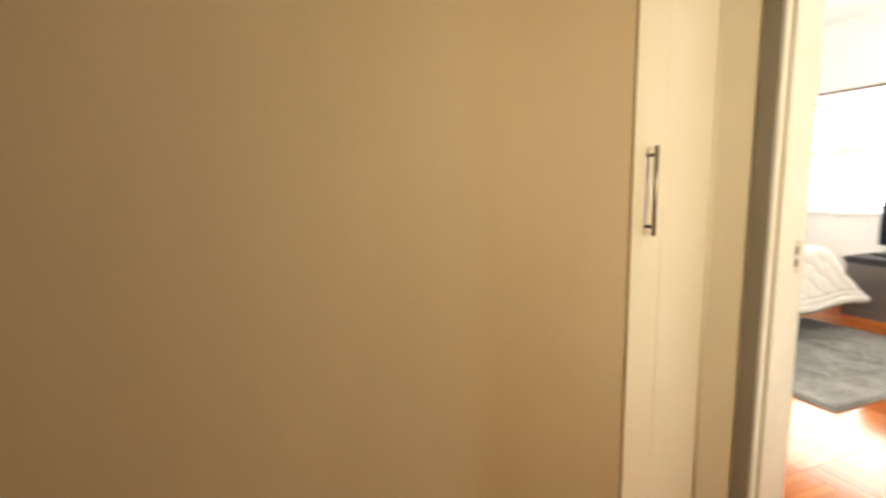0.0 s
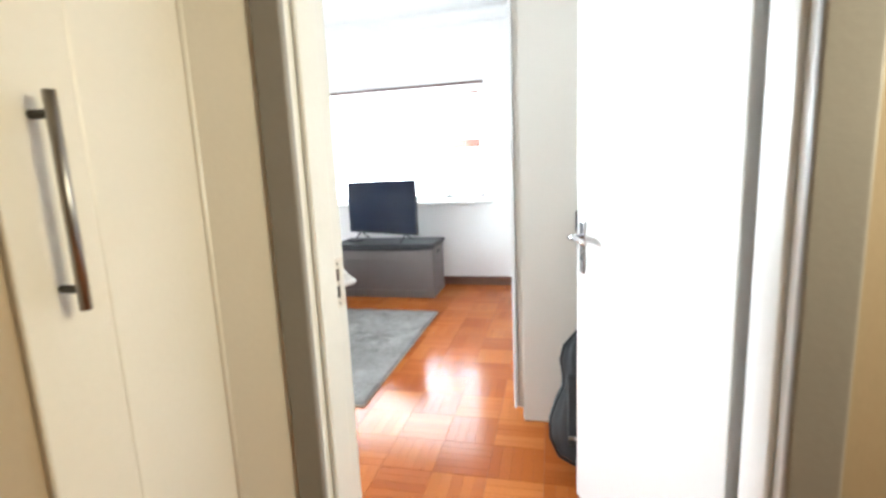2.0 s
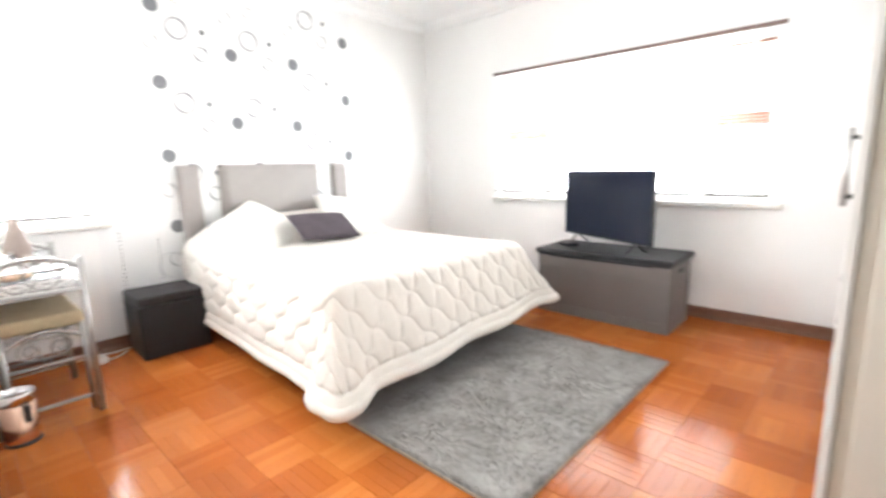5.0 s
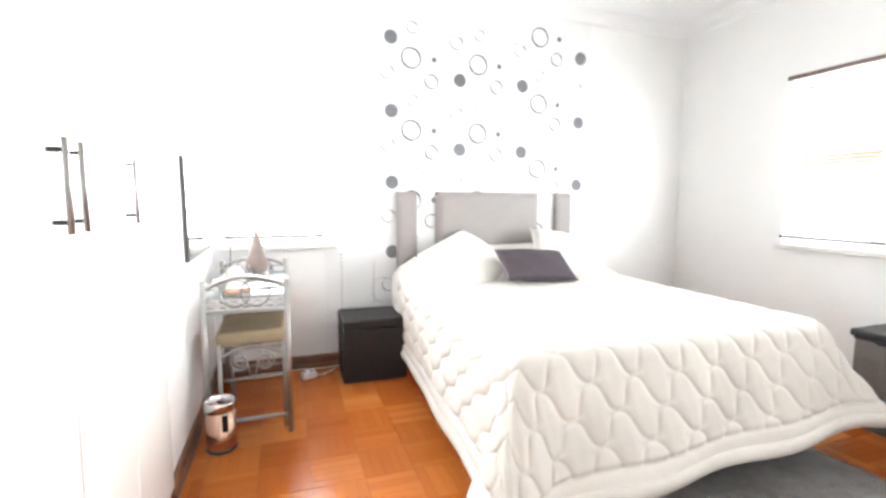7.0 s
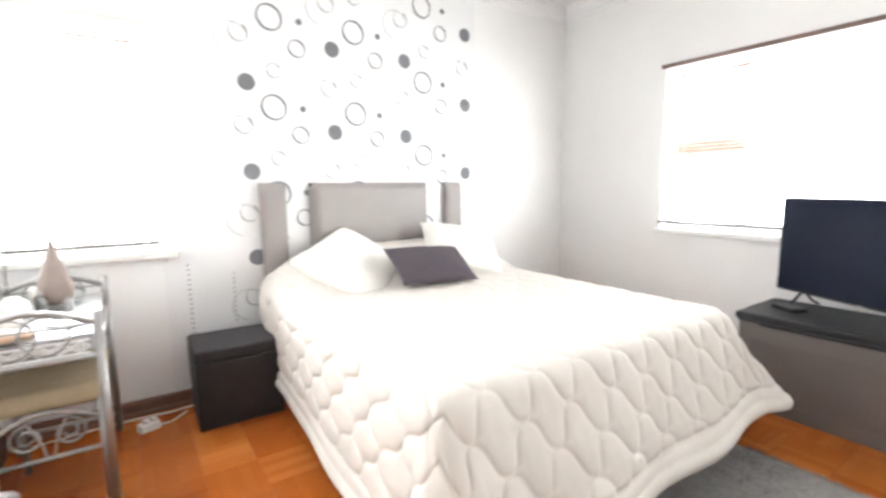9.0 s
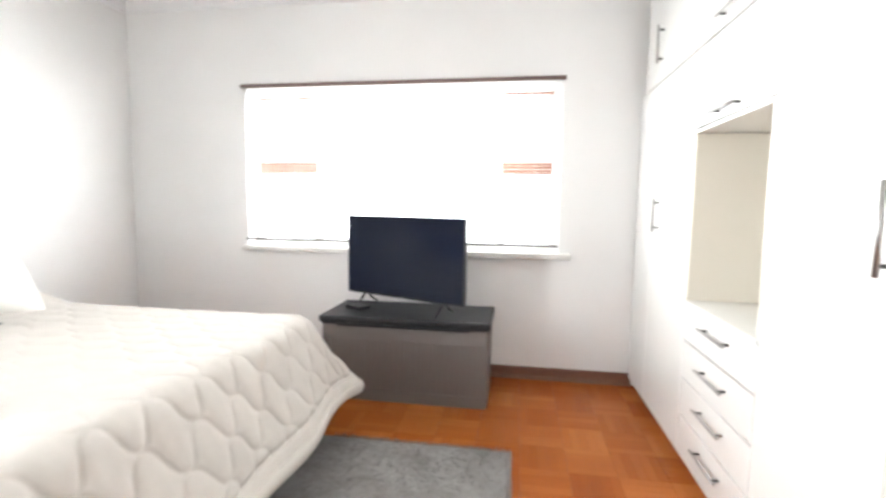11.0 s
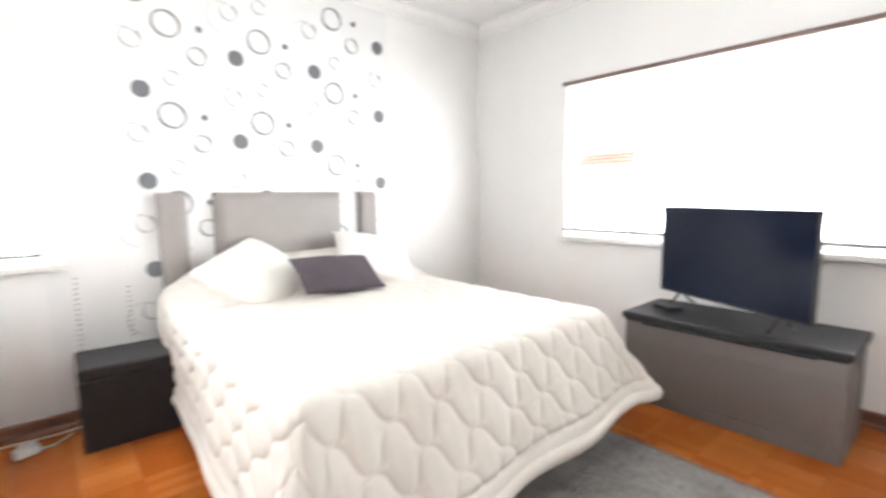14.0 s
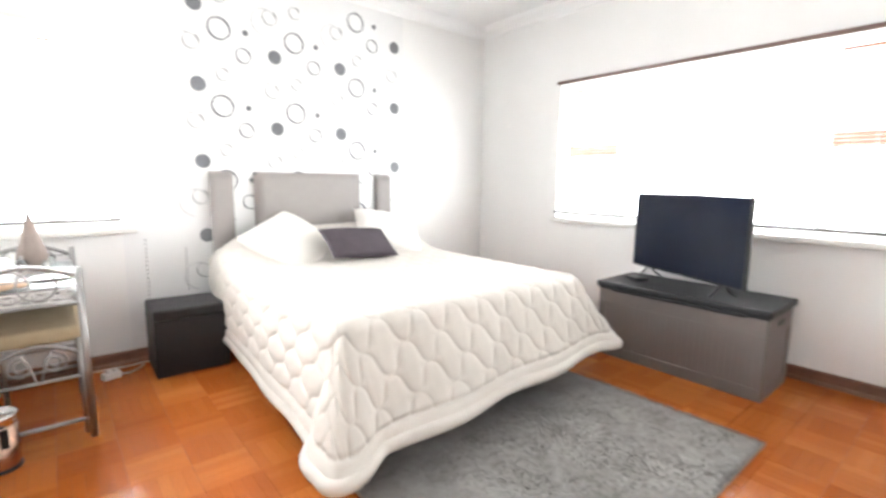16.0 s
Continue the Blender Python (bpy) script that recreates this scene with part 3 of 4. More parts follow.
foot = [(-4.411, -3.612), (-4.346, -3.699), (-4.338, -3.699), (-4.338, -3.590), (-4.411, -3.590)]
low, high = [[splay.verts.new((x, y, z)) for x, y in foot] for z in (0.0, 2.198)]
for k in range(5):
    splay.faces.new((low[k], low[(k + 1) % 5], high[(k + 1) % 5], high[k]))
splay.faces.new(low)
splay.faces.new(high)
bmesh.ops.recalc_face_normals(splay, faces=splay.faces)
part("filler_board", splay, CREAMW, pc, "added cream splay beside the architrave, angled to catch light")
bar_handle((-4.673, -3.615, 1.118), (-4.673, -3.615, 1.38), (0, -1, 0), pc)
part("corner_bead", rod((-4.411, -3.612, 0.06), (-4.411, -3.612, 2.195), 0.006, n=12), CREAMW, pc, smooth=True)
part("plinth", block((-4.720, -3.602, 0), (-4.413, -3.590, 0.056)), CREAMW, pc)

# ---- wallpaper behind the bed ----
wp = tagged(put("wall_paper_panel", block((-3.395, -0.002, 0.092), (-1.08, 0.0, H - 0.1)), PAPER), "white wallpaper printed with grey dots and rings", "wallpaper", kind="structure")


def disc(r, t=0.0012, n=28):
    bm = bmesh.new()
    bmesh.ops.create_cone(bm, cap_ends=True, segments=n, radius1=r, radius2=r, depth=t, matrix=Matrix.Rotation(radians(90), 4, "X"))
    me = bpy.data.meshes.new("dot")
    bm.to_mesh(me)
    bm.free()
    return me


def ring(r, w, a0=0.0, a1=360.0, shift=0.0, t=0.0012, n=36):
    """A flat printed ring; shift makes one side thicker."""
    bm = bmesh.new()
    cols = []
    for i in range(n + 1):
        a = radians(a0 + (a1 - a0) * i / n)
        c, s = math.cos(a), math.sin(a)
        ww = w * (1 + shift * math.sin(2 * a))
        cols.append([bm.verts.new((c * q, y, s * q)) for q, y in ((r, 0), (r, -t), (r - ww, -t), (r - ww, 0))])
    for A, B in zip(cols, cols[1:]):
        for j in range(3):
            bm.faces.new((A[j], B[j], B[j + 1], A[j + 1]))
    bmesh.ops.recalc_face_normals(bm, faces=bm.faces)
    me = bpy.data.meshes.new("ring")
    bm.to_mesh(me)
    bm.free()
    return me


DOT, SMALL = disc(0.052), disc(0.021, n=16)
RINGB, RINGS, RINGP, RINGQ, RINGR = ring(0.081, 0.0115, shift=0.3), ring(0.057, 0.0085, shift=0.45), ring(0.102, 0.006, 30, 265, 0.4), ring(0.057, 0.006, 100, 420, 0.5), ring(0.047, 0.006, 20, 330, 0.5)
for me, mt in ((DOT, INKG), (SMALL, INKG), (RINGB, INKD), (RINGS, INKD), (RINGP, INKL), (RINGQ, INKM), (RINGR, INKM)):
    me.materials.append(mt)


def printed(me, x, z):
    if me.materials[0] in (INKD, INKG) and x < -2.93:
        return
    if not (-3.30 < x < -1.10 and 0.12 < z < H - 0.18):
        return
    ob = new(me.name, me)
    ob.parent = wp
    ob.location = (x, -0.0035, z)


PITCH, COL = 0.547, 0.563
for k, phase in ((-1, 0.319), (0, 0.590), (1, 0.590), (2, 0.319), (3, 0.319)):
    x0 = -2.711 + COL * k
    for j in range(-1, 6):
        z = phase + PITCH * j
        printed(DOT, x0 + 0.405, z - 0.0)
        printed(RINGB, x0, z + 0.135)
        printed(SMALL, x0 + 0.187, z + 0.138)
        printed(RINGS, x0 + 0.165, z - 0.03)
        printed(RINGP, x0 + 0.335, z + 0.245)
        printed(RINGQ, x0 + 0.374, z + 0.288)
        if k >= 0:
            printed(RINGR, x0 + 0.012, z - 0.185)


DASHW = ring(0.02, 0.006, 60, 120, n=6)
DASHW.materials.append(INKM)
for x, z0, count in ((-3.27, 0.24, 21), (-3.02, 0.46, 11)):
    for k in range(count):
        printed(DASHW, x, z0 + 0.03 * k)


# ---- headboard panels ----
def padded(name, x0, x1, z0, z1, label):
    """An upholstered board with a soft, domed front."""
    w, h = x1 - x0, z1 - z0
    thing = base(name, label, "headboard", ((x0 + x1) / 2, -0.006, z0), group="headboard panels")

    def f(u, v):
        e = min(u, 1 - u) * w
        g = min(v, 1 - v) * h
        d = 0.036 + 0.020 * min(1, math.sqrt(max(min(e, g), 0) / 0.035)) if min(e, g) > 0 else 0.004
        return ((u - 0.5) * w, -d, v * h)
    bm = surface(25, 33, f)
    part("padding", bm, HEADB, thing, smooth=True)
    part("board", block((-w / 2 + 0.002, -0.006, 0.002), (w / 2 - 0.002, 0, h - 0.002)), BLACKP, thing)
    return thing


padded("headboard_panel", -2.840, -2.675, 0.35, 1.340, "narrow taupe upholstered headboard panel on the wall")
padded("headboard_panel", -2.518, -1.572, 0.35, 1.340, "wide taupe upholstered headboard panel behind the pillows")
padded("headboard_panel", -1.414, -1.254, 0.35, 1.340, "narrow taupe upholstered headboard panel on the wall")

# ---- bed and bedspread ----
bed = base("bed", "double bed with dark base under a cream bedspread", "bed", (-2.0, -1.07, 0))
part("bed_base", block((-0.77, -0.93, 0.10), (0.77, 0.95, 0.36), 0.02), BLACKP, bed, "dark fabric bed base")
part("mattress", block((-0.78, -0.96, 0.36), (0.78, 0.96, 0.62), 0.06, seg=3), PILLOW, bed, "white mattress")
for x in (-0.7, 0.7):
    for y in (-0.85, 0.85):
        part("leg", rod((x, y, 0.0), (x, y, 0.10), 0.03), BLACKP, bed)

XL, XR, YFOOT, YHEAD, ZT = -2.79, -1.20, -2.03, -0.085, 0.684
OL, ORR, OFOOT = 0.56, 0.45, 0.60


def quilt_relief(a, b):
    """Stitched scallops: 1 between the seams, 0 on a seam. a runs across the bed, b along it."""
    W, P = 0.215, 0.122
    a += 0.018 * noise.noise((a * 3.1, b * 3.1, 1.0)) + 0.006 * noise.noise((a * 11, b * 11, 4.0))
    b += 0.018 * noise.noise((a * 2.7, b * 3.3, 9.0))
    best = 9.0
    n0 = math.floor(b / P)
    for n in range(n0 - 2, n0 + 3):
        q = a / W + (0.5 if n % 2 else 0.0)
        t = 2 * abs(q - math.floor(q) - 0.5)
        bell = math.tanh(1.35 * math.cos(math.pi * t) + 0.1)
        arch = 0.058 + 0.066 * bell
        slope = 0.066 * 1.35 * (1 - bell * bell) * math.pi * math.sin(math.pi * t) * 2 / W
        yb = n * P - arch
        best = min(best, abs(b - yb) / math.sqrt(1 + slope * slope))
    return 1 - 0.55 * math.exp(-(best / 0.0070) ** 1.5) - 0.45 * math.exp(-(best / 0.034) ** 1.5)


def drape(u, v):
    """Where the cloth lies: u across from the hem beside the ottoman, v from the foot hem to the head."""
    of = OFOOT - 0.11 * u
    x = XL - OL + u * (XR + ORR - XL + OL)
    y = YFOOT - of + v * (YHEAD - YFOOT + of)
    a, b = x, -y
    dx = max(XL - x, 0, x - XR)
    sx = -1 if x < XL else 1
    dy = max(YFOOT - y, 0)
    ox = OL if sx < 0 else ORR
    if dx > 0 and dy > 0:
        q = max(dx / ox, dy / of)
        nrm = ((dx / ox) ** 3.2 + (dy / of) ** 3.2) ** (1 / 3.2)
        s = q / nrm
        dx, dy = dx * s, dy * s
    d = math.hypot(dx, dy)
    bx, by = min(max(x, XL), XR), max(y, YFOOT)
    cx, cy = (dx / d, dy / d) if d > 1e-9 else (0.0, 0.0)
    foot = max(0.0, min(1.0, (-by - 0.6) / 1.3))
    fx = radians(0.5 + 12.0 * foot if sx < 0 else 14)
    fy = radians(27)
    corner = (2 * cx * cy) ** 2
    flare = fx * cx * cx + fy * cy * cy + radians(16 if sx < 0 else 12) * corner
    R = 0.095
    lim = R * (math.pi / 2 - flare)
    if d < lim:
        out, down = R * math.sin(d / R), R * (1 - math.cos(d / R))
    else:
        e = d - lim
        fold = 1 + 0.10 * math.sin(9 * (a + b)) * (cx + cy > 0)
        out = R * math.cos(flare) + e * math.sin(flare) * fold
        down = R * (1 - math.sin(flare)) + e * math.cos(flare)
    z = ZT - down
    low = 0.035 + 0.015 * math.sin(7 * a)
    if z < low:
        out += (low - z) * 0.6
        z = low
    # bulge over the pillows at the head, and a slightly uneven top
    k = max(0.0, min(1.0, (by + 0.66) / 0.40))
    k = k * k * (3 - 2 * k)
    side = max(0.0, min(1.0, (min(bx - XL, XR - bx)) / 0.30))
    z += (0.085 + 0.125 * side * (2 - side)) * k * max(0, 1 - (d / 0.3)) + 0.007 * math.sin(3.1 * a) * math.cos(2.3 * b) * max(0, 1 - d / 0.2)
    return Vector((bx + sx * cx * out, by - cy * out, z)), a, b, d


def bedspread():
    thing = base("bedspread", "cream quilted bedspread with scalloped stitching draped over bed", "bedspread", (0, 0, 0))
    NU, NV = 420, 380
    P = np.zeros((NU, NV, 3))
    Hh = np.zeros((NU, NV))
    for i in range(NU):
        for j in range(NV):
            p, a, b, d = drape(i / (NU - 1), j / (NV - 1))
            P[i, j] = p
            flat = max(0.0, min(1.0, d / 0.12))
            Hh[i, j] = 1 - (0.45 + 0.55 * flat) * (1 - quilt_relief(a, b))
            # stitched line and plump border along the hem
            u, v = i / (NU - 1), j / (NV - 1)
            e = min(v * 2.5, u * 2.61, (1 - u) * 2.61)
            if e < 0.075:
                Hh[i, j] = 0.6 + 0.45 * math.sin(math.pi * min(1, e / 0.075)) ** 0.7
            Hh[i, j] -= 0.9 * math.exp(-((e - 0.078) / 0.008) ** 2)
    du, dv = np.gradient(P, axis=0), np.gradient(P, axis=1)
    N = np.cross(du, dv)
    N /= np.maximum(np.linalg.norm(N, axis=2, keepdims=True), 1e-9)
    N[N[..., 2] < -0.3] *= -1
    Q = P + N * (Hh * 0.013)[..., None]
    bm = bmesh.new()
    g = [[bm.verts.new(Q[i, j]) for j in range(NV)] for i in range(NU)]
    for i in range(NU - 1):
        for j in range(NV - 1):
            bm.faces.new((g[i][j], g[i + 1][j], g[i + 1][j + 1], g[i][j + 1]))
    part("quilt", bm, DUVET, thing, smooth=True)
    edge = [P[0, j] for j in range(NV - 1, -1, -1)] + [P[i, 0] for i in range(1, NU)] + [P[NU - 1, j] for j in range(1, NV)]
    edge = [Vector(p) for p in edge[::3]]
    for p in edge:
        p.z = max(p.z, 0.033)
    part("hem", tube(edge, 0.031, n=8), DUVET, thing, "plump white rolled hem", True)
    return thing


bedspread()


def cushion(name, w, h, t, m, mat, label, category="pillow"):
    """A stuffed pillow with pinched corners and a seam."""
    bm = bmesh.new()
    n = 22
    for side in (1, -1):
        def f(u, v):
            a, b = 2 * u - 1, 2 * v - 1
            fill = max((1 - abs(a) ** 2.6), 0) ** 0.55 * max((1 - abs(b) ** 2.6), 0) ** 0.55
            pin = 1 - 0.07 * (1 - abs(a * b)) * (a * a + b * b) / 2
            wr = 0.006 * math.sin(7 * a + 3 * b) * fill
            return (a * w / 2 * pin, b * h / 2 * pin, side * (t / 2 * fill + wr * 0.7 + 0.002))
        surface(n, n, f, bm)
    bmesh.ops.remove_doubles(bm, verts=bm.verts, dist=0.0045)
    bmesh.ops.recalc_face_normals(bm, faces=bm.faces)
    ob = put(name, bm, mat, smooth=True)
    ob.matrix_basis = m
    return tagged(ob, label, category)


cushion("pillow", 0.62, 0.60, 0.20, pose(-2.36, -0.38, 0.805, 34, 3, 6) @ pose(0, 0, 0, 0, 0, 34), PILLOW, "white cotton pillow with one corner raised, by headboard")
cushion("pillow", 0.58, 0.50, 0.20, pose(-1.52, -0.40, 0.845, 36, 0, 0) @ pose(0, 0, 0, 0, 0, -20), PILLOW, "white cotton pillow leaning against the headboard")
cushion("cushion", 0.56, 0.33, 0.11, pose(-1.965, -0.680, 0.815, 34, 3, 0), CUSHION, "small charcoal grey scatter cushion on the bedspread", "cushion")

# ---- rug ----
rug = base("rug", "grey shaggy rug lying under the foot of the bed", "rug", (-2.002, -2.520, 0))
rug.scale = (0.972, 1, 1)
part("backing", block((-0.905, -0.668, 0.0), (0.905, 0.70, 0.008), 0.003), RUGBACK, rug, "pale woven rug edge")


def rug_top(u, v):
    x, y = (u - 0.5) * 1.79, -0.66 + v * 1.35
    e = min(u, 1 - u) * 1.79
    g = min(v, 1 - v) * 1.35
    k = min(1, min(e, g) / 0.02)
    z = 0.010 + k * (0.010 + 0.003 * noise.noise((x * 9, y * 9, 0)) + 0.004 * noise.noise((x * 34, y * 34, 3)))
    return (x, y, z)


pile = part("rug_surface", surface(150, 115, rug_top), RUG, rug, smooth=True)
rng = random.Random(5)
vs, fs = [], []
for i in range(26000):
    x, y = rng.uniform(-0.905, 0.905), rng.uniform(-0.67, 0.30)
    a = 2.4 * noise.noise((x * 2.2, y * 2.2, 7)) + rng.uniform(-0.7, 0.7)
    ln, lean = rng.uniform(0.010, 0.015), rng.uniform(0.009, 0.017)
    c, s = math.cos(a), math.sin(a)
    w = 0.0016
    k = len(vs)
    vs += [(x - s * w, y + c * w, 0.012), (x + s * w, y - c * w, 0.012), (x + c * lean * 0.5, y + s * lean * 0.5, 0.012 + ln * 0.8), (x + c * lean, y + s * lean, 0.012 + ln)]
    fs += [(k, k + 1, k + 2), (k, k + 2, k + 3), (k + 1, k + 3, k + 2)]
me = bpy.data.meshes.new("shag")
me.from_pydata(vs, [], fs)
me.materials.append(RUG)
tf = new("shag", me)
tf.parent = rug
tagged(tf, kind="stuff")

# ---- storage box and television ----
sb = base("storage_box", "taupe-grey resin storage box with charcoal lid against wall", "storage box", (-0.372, -2.475, 0), 0)
sb.scale = (1.02, 0.941, 1.012)
part("body", block((-0.235, -0.575, 0.0), (0.235, 0.575, 0.50), 0.008), BOXG, sb)
for a, b in (((-0.243, -0.578, 0.0), (-0.233, 0.578, 0.075)), ((-0.243, -0.578, 0.40), (-0.233, 0.578, 0.50)), ((-0.243, -0.578, 0.075), (-0.233, -0.52, 0.40)), ((-0.243, 0.52, 0.075), (-0.233, 0.578, 0.40))):
    part("panel_frame", block(a, b, 0.003), BOXG, sb)
rib = None
for i in range(26):
    y = -0.50 + i * 0.04
    if rib is None:
        rib = part("rib", block((-0.2368, -0.0165, 0.078), (-0.234, 0.0165, 0.397), 0.0012), BOXG, sb)
        ob = rib
    else:
        ob = new("rib", rib.data)
        ob.parent = sb
    ob.location = (0, y, 0)
for s in (-1, 1):
    for a, b in (((-0.235, 0, 0.0), (0.235, 0.008, 0.06)), ((-0.235, 0, 0.38), (0.235, 0.008, 0.50)), ((-0.235, 0, 0.06), (-0.18, 0.008, 0.38)), ((0.18, 0, 0.06), (0.235, 0.008, 0.38))):
        part("panel_frame", block((a[0], s * 0.574, a[2]), (b[0], s * 0.582, b[2]), 0.002), BOXG, sb)
    hd = part("grip", block((-0.06, s * 0.581, 0.43), (0.06, s * 0.585, 0.465), 0.002), BOXL, sb, "dark recessed grip")
lid = part("lid", block((-0.262, -0.60, 0.512), (0.262, 0.60, 0.556), 0.012, seg=3), BOXL, sb, "charcoal resin lid")
part("lid_rim", block((-0.248, -0.585, 0.498), (0.248, 0.585, 0.513), 0.003), BOXL, sb)
part("lid_lip", block((-0.268, -0.46, 0.494), (-0.258, 0.46, 0.512), 0.003), BOXL, lid)

tv = base("television", "large flat black television turned off on the storage box", "television", (-0.370, -2.420, 0.563), 66.2)
part("panel", block((-0.50, -0.004, 0.082), (0.50, 0.028, 0.650), 0.004), BLACKP, tv)
part("screen", block((-0.492, -0.001, 0.096), (0.492, 0.0295, 0.643)), SCREEN, tv, "dark glossy screen")
part("rear_housing", block((-0.30, -0.045, 0.10), (0.30, -0.004, 0.42), 0.015), BLACKP, tv)
part("badge", block((-0.02, 0.0295, 0.085), (0.02, 0.031, 0.091)), STEEL, tv)
for s in (-1, 1):
    ft = tube([(s * 0.335, 0.11, 0.008), (s * 0.335, 0.075, 0.035), (s * 0.335, 0.025, 0.084), (s * 0.335, -0.01, 0.084), (s * 0.335, -0.06, 0.035), (s * 0.335, -0.11, 0.008)], 0.008)
    part("foot", ft, BLACKP, tv, smooth=True)
dec = tagged(put("media_player", block((-0.075, -0.05, 0), (0.075, 0.05, 0.026), 0.006), BLACKP), "small black media player box beside the television foot", "media player")
dec.matrix_basis = pose(-0.40, -2.10, 0.563, 0, 0, 60)

# ---- ottoman ----
ot = base("ottoman", "cube-shaped dark brown leatherette storage ottoman beside the bed", "ottoman", (-3.092, -0.252, 0), -1)
part("body", block((-0.223, -0.200, 0.0), (0.223, 0.200, 0.375), 0.006, seg=3), LEATHER, ot)
part("lid", block((-0.223, -0.200, 0.3755), (0.223, 0.200, 0.445), 0.016, seg=3), LEATHER, ot, "padded dark brown lid")

# ---- guitar bag ----
OUT = [(0.0, 0.02), (0.09, 0.0), (0.155, 0.03), (0.19, 0.10), (0.192, 0.17), (0.165, 0.25), (0.135, 0.31), (0.135, 0.36), (0.145, 0.42), (0.13, 0.48), (0.09, 0.525), (0.062, 0.56), (0.052, 0.64), (0.05, 0.80), (0.055, 0.90), (0.068, 1.0), (0.066, 1.09), (0.045, 1.125), (0.0, 1.13)]


def guitar_outline(k=4):
    pts = []
    for (x0, z0), (x1, z1) in zip(OUT, OUT[1:]):
        for i in range(k):
            t = i / k
            pts.append((x0 + (x1 - x0) * t, z0 + (z1 - z0) * t))
    pts.append(OUT[-1])
    return pts


gb = base("guitar_bag", "black padded guitar bag leaning upright against wardrobe side", "guitar bag", (-3.23, -4.40, 0.002))
gb.matrix_basis = pose(-3.27, -4.385, 0.045, 0, 22.5, 0) @ pose(0, 0, 0, 0, 0, 90)
ol = guitar_outline()


def bag_skin(side):
    bm = bmesh.new()
    rows_ = []
    for x, z in ol:
        half = max(x, 0.001)
        thick = 0.055 if z < 0.55 else 0.055 - 0.022 * min(1, (z - 0.55) / 0.15)
        row_ = []
        for j in range(13):
            a = -1 + j / 6
            b_ = thick * (1 - abs(a) ** 5) ** 0.4 + 0.002
            row_.append(bm.verts.new((a * half, side * b_, z)))
        rows_.append(row_)
    for A, B in zip(rows_, rows_[1:]):
        for j in range(12):
            bm.faces.new((A[j], A[j + 1], B[j + 1], B[j]))
    bmesh.ops.recalc_face_normals(bm, faces=bm.faces)
    return bm


part("front_cover", bag_skin(1), BAG, gb, smooth=True)
part("back_cover", bag_skin(-1), BAG, gb, smooth=True)
full = [(x, 0, z) for x, z in ol] + [(-x, 0, z) for x, z in ol[::-1][1:-1]]
for o in (-0.045, 0.045):
    part("piping", tube([(p[0] * 0.995, o * (1 if p[2] < 0.55 else 0.6), p[2]) for p in full], 0.006, n=6, closed=True), BAGTRIM, gb, smooth=True)
part("pocket", block((-0.12, 0.056, 0.08), (0.12, 0.075, 0.36), 0.012), BAG, gb, "zipped front pocket")
part("zip", tube([(-0.12, 0.077, 0.34), (0, 0.078, 0.35), (0.12, 0.077, 0.34)], 0.004, n=6), BAGTRIM, gb)
part("zip_pull", block((0.085, 0.078, 0.10), (0.115, 0.083, 0.115), 0.002), CHROME, gb, "small silver buckle")

# ---- dressing table, stool and what stands there ----
TX0, TX1, TY0, TY1, TT = -4.085, -3.678, -1.005, -0.15, 0.778
dt = base("dressing_table", "silver metal dressing table with scrollwork ends and glass top", "dressing table")


def arc(x0, x1, y, z, rise, n=14):
    return [(x0 + (x1 - x0) * i / n, y, z + rise * math.sin(math.pi * i / n)) for i in range(n + 1)]


def loop(cx, y, cz, r, a0=0, a1=360, n=22, shrink=0.0):
    return [(cx + r * (1 - shrink * i / n) * math.cos(radians(a0 + (a1 - a0) * i / n)), y, cz + r * (1 - shrink * i / n) * math.sin(radians(a0 + (a1 - a0) * i / n))) for i in range(n + 1)]


for x in (TX0, TX1):
    for y in (TY0, TY1):
        part("leg", rod((x, y, 0), (x, y, 0.862), 0.0155, n=12), SILVER, dt, smooth=True)
for y in (TY0, TY1):
    part("arch", tube(arc(TX0, TX1, y, 0.815, 0.062), 0.0115), SILVER, dt, smooth=True)
    part("arch_rail", tube([(TX0, y, 0.815), (TX1, y, 0.815)], 0.004, n=6), SILVER, dt)
    part("end_rail", rod((TX0, y, 0.693), (TX1, y, 0.693), 0.011), SILVER, dt, smooth=True)
    part("stretcher", rod((TX0, y, 0.10), (TX1, y, 0.10), 0.010), SILVER, dt, smooth=True)
    for cx in (TX0 + 0.155, TX1 - 0.155):
        part("scroll", tube(loop(cx, y, 0.79, 0.072), 0.0045, n=6), SILVER, dt, smooth=True)
for x in (TX0, TX1):
    part("side_rail", rod((x, TY0, 0.70), (x, TY1, 0.70), 0.010), SILVER, dt, smooth=True)
part("glass_top", block((TX0 + 0.004, TY0 + 0.012, TT - 0.008), (TX1 - 0.004, TY1 - 0.012, TT), 0.002), glass_material("frosted_glass", (0.9, 0.93, 0.93), 0.35), dt, "pale glass top")
# tray's grey stands in for the shade seen through the pierced band
part("under_shelf", block((TX0 + 0.006, TY0 + 0.02, 0.706), (TX1 - 0.006, TY1 - 0.02, 0.712), 0.002), HEADB, dt, "tray under the glass, greyed to darken the ornament's holes")


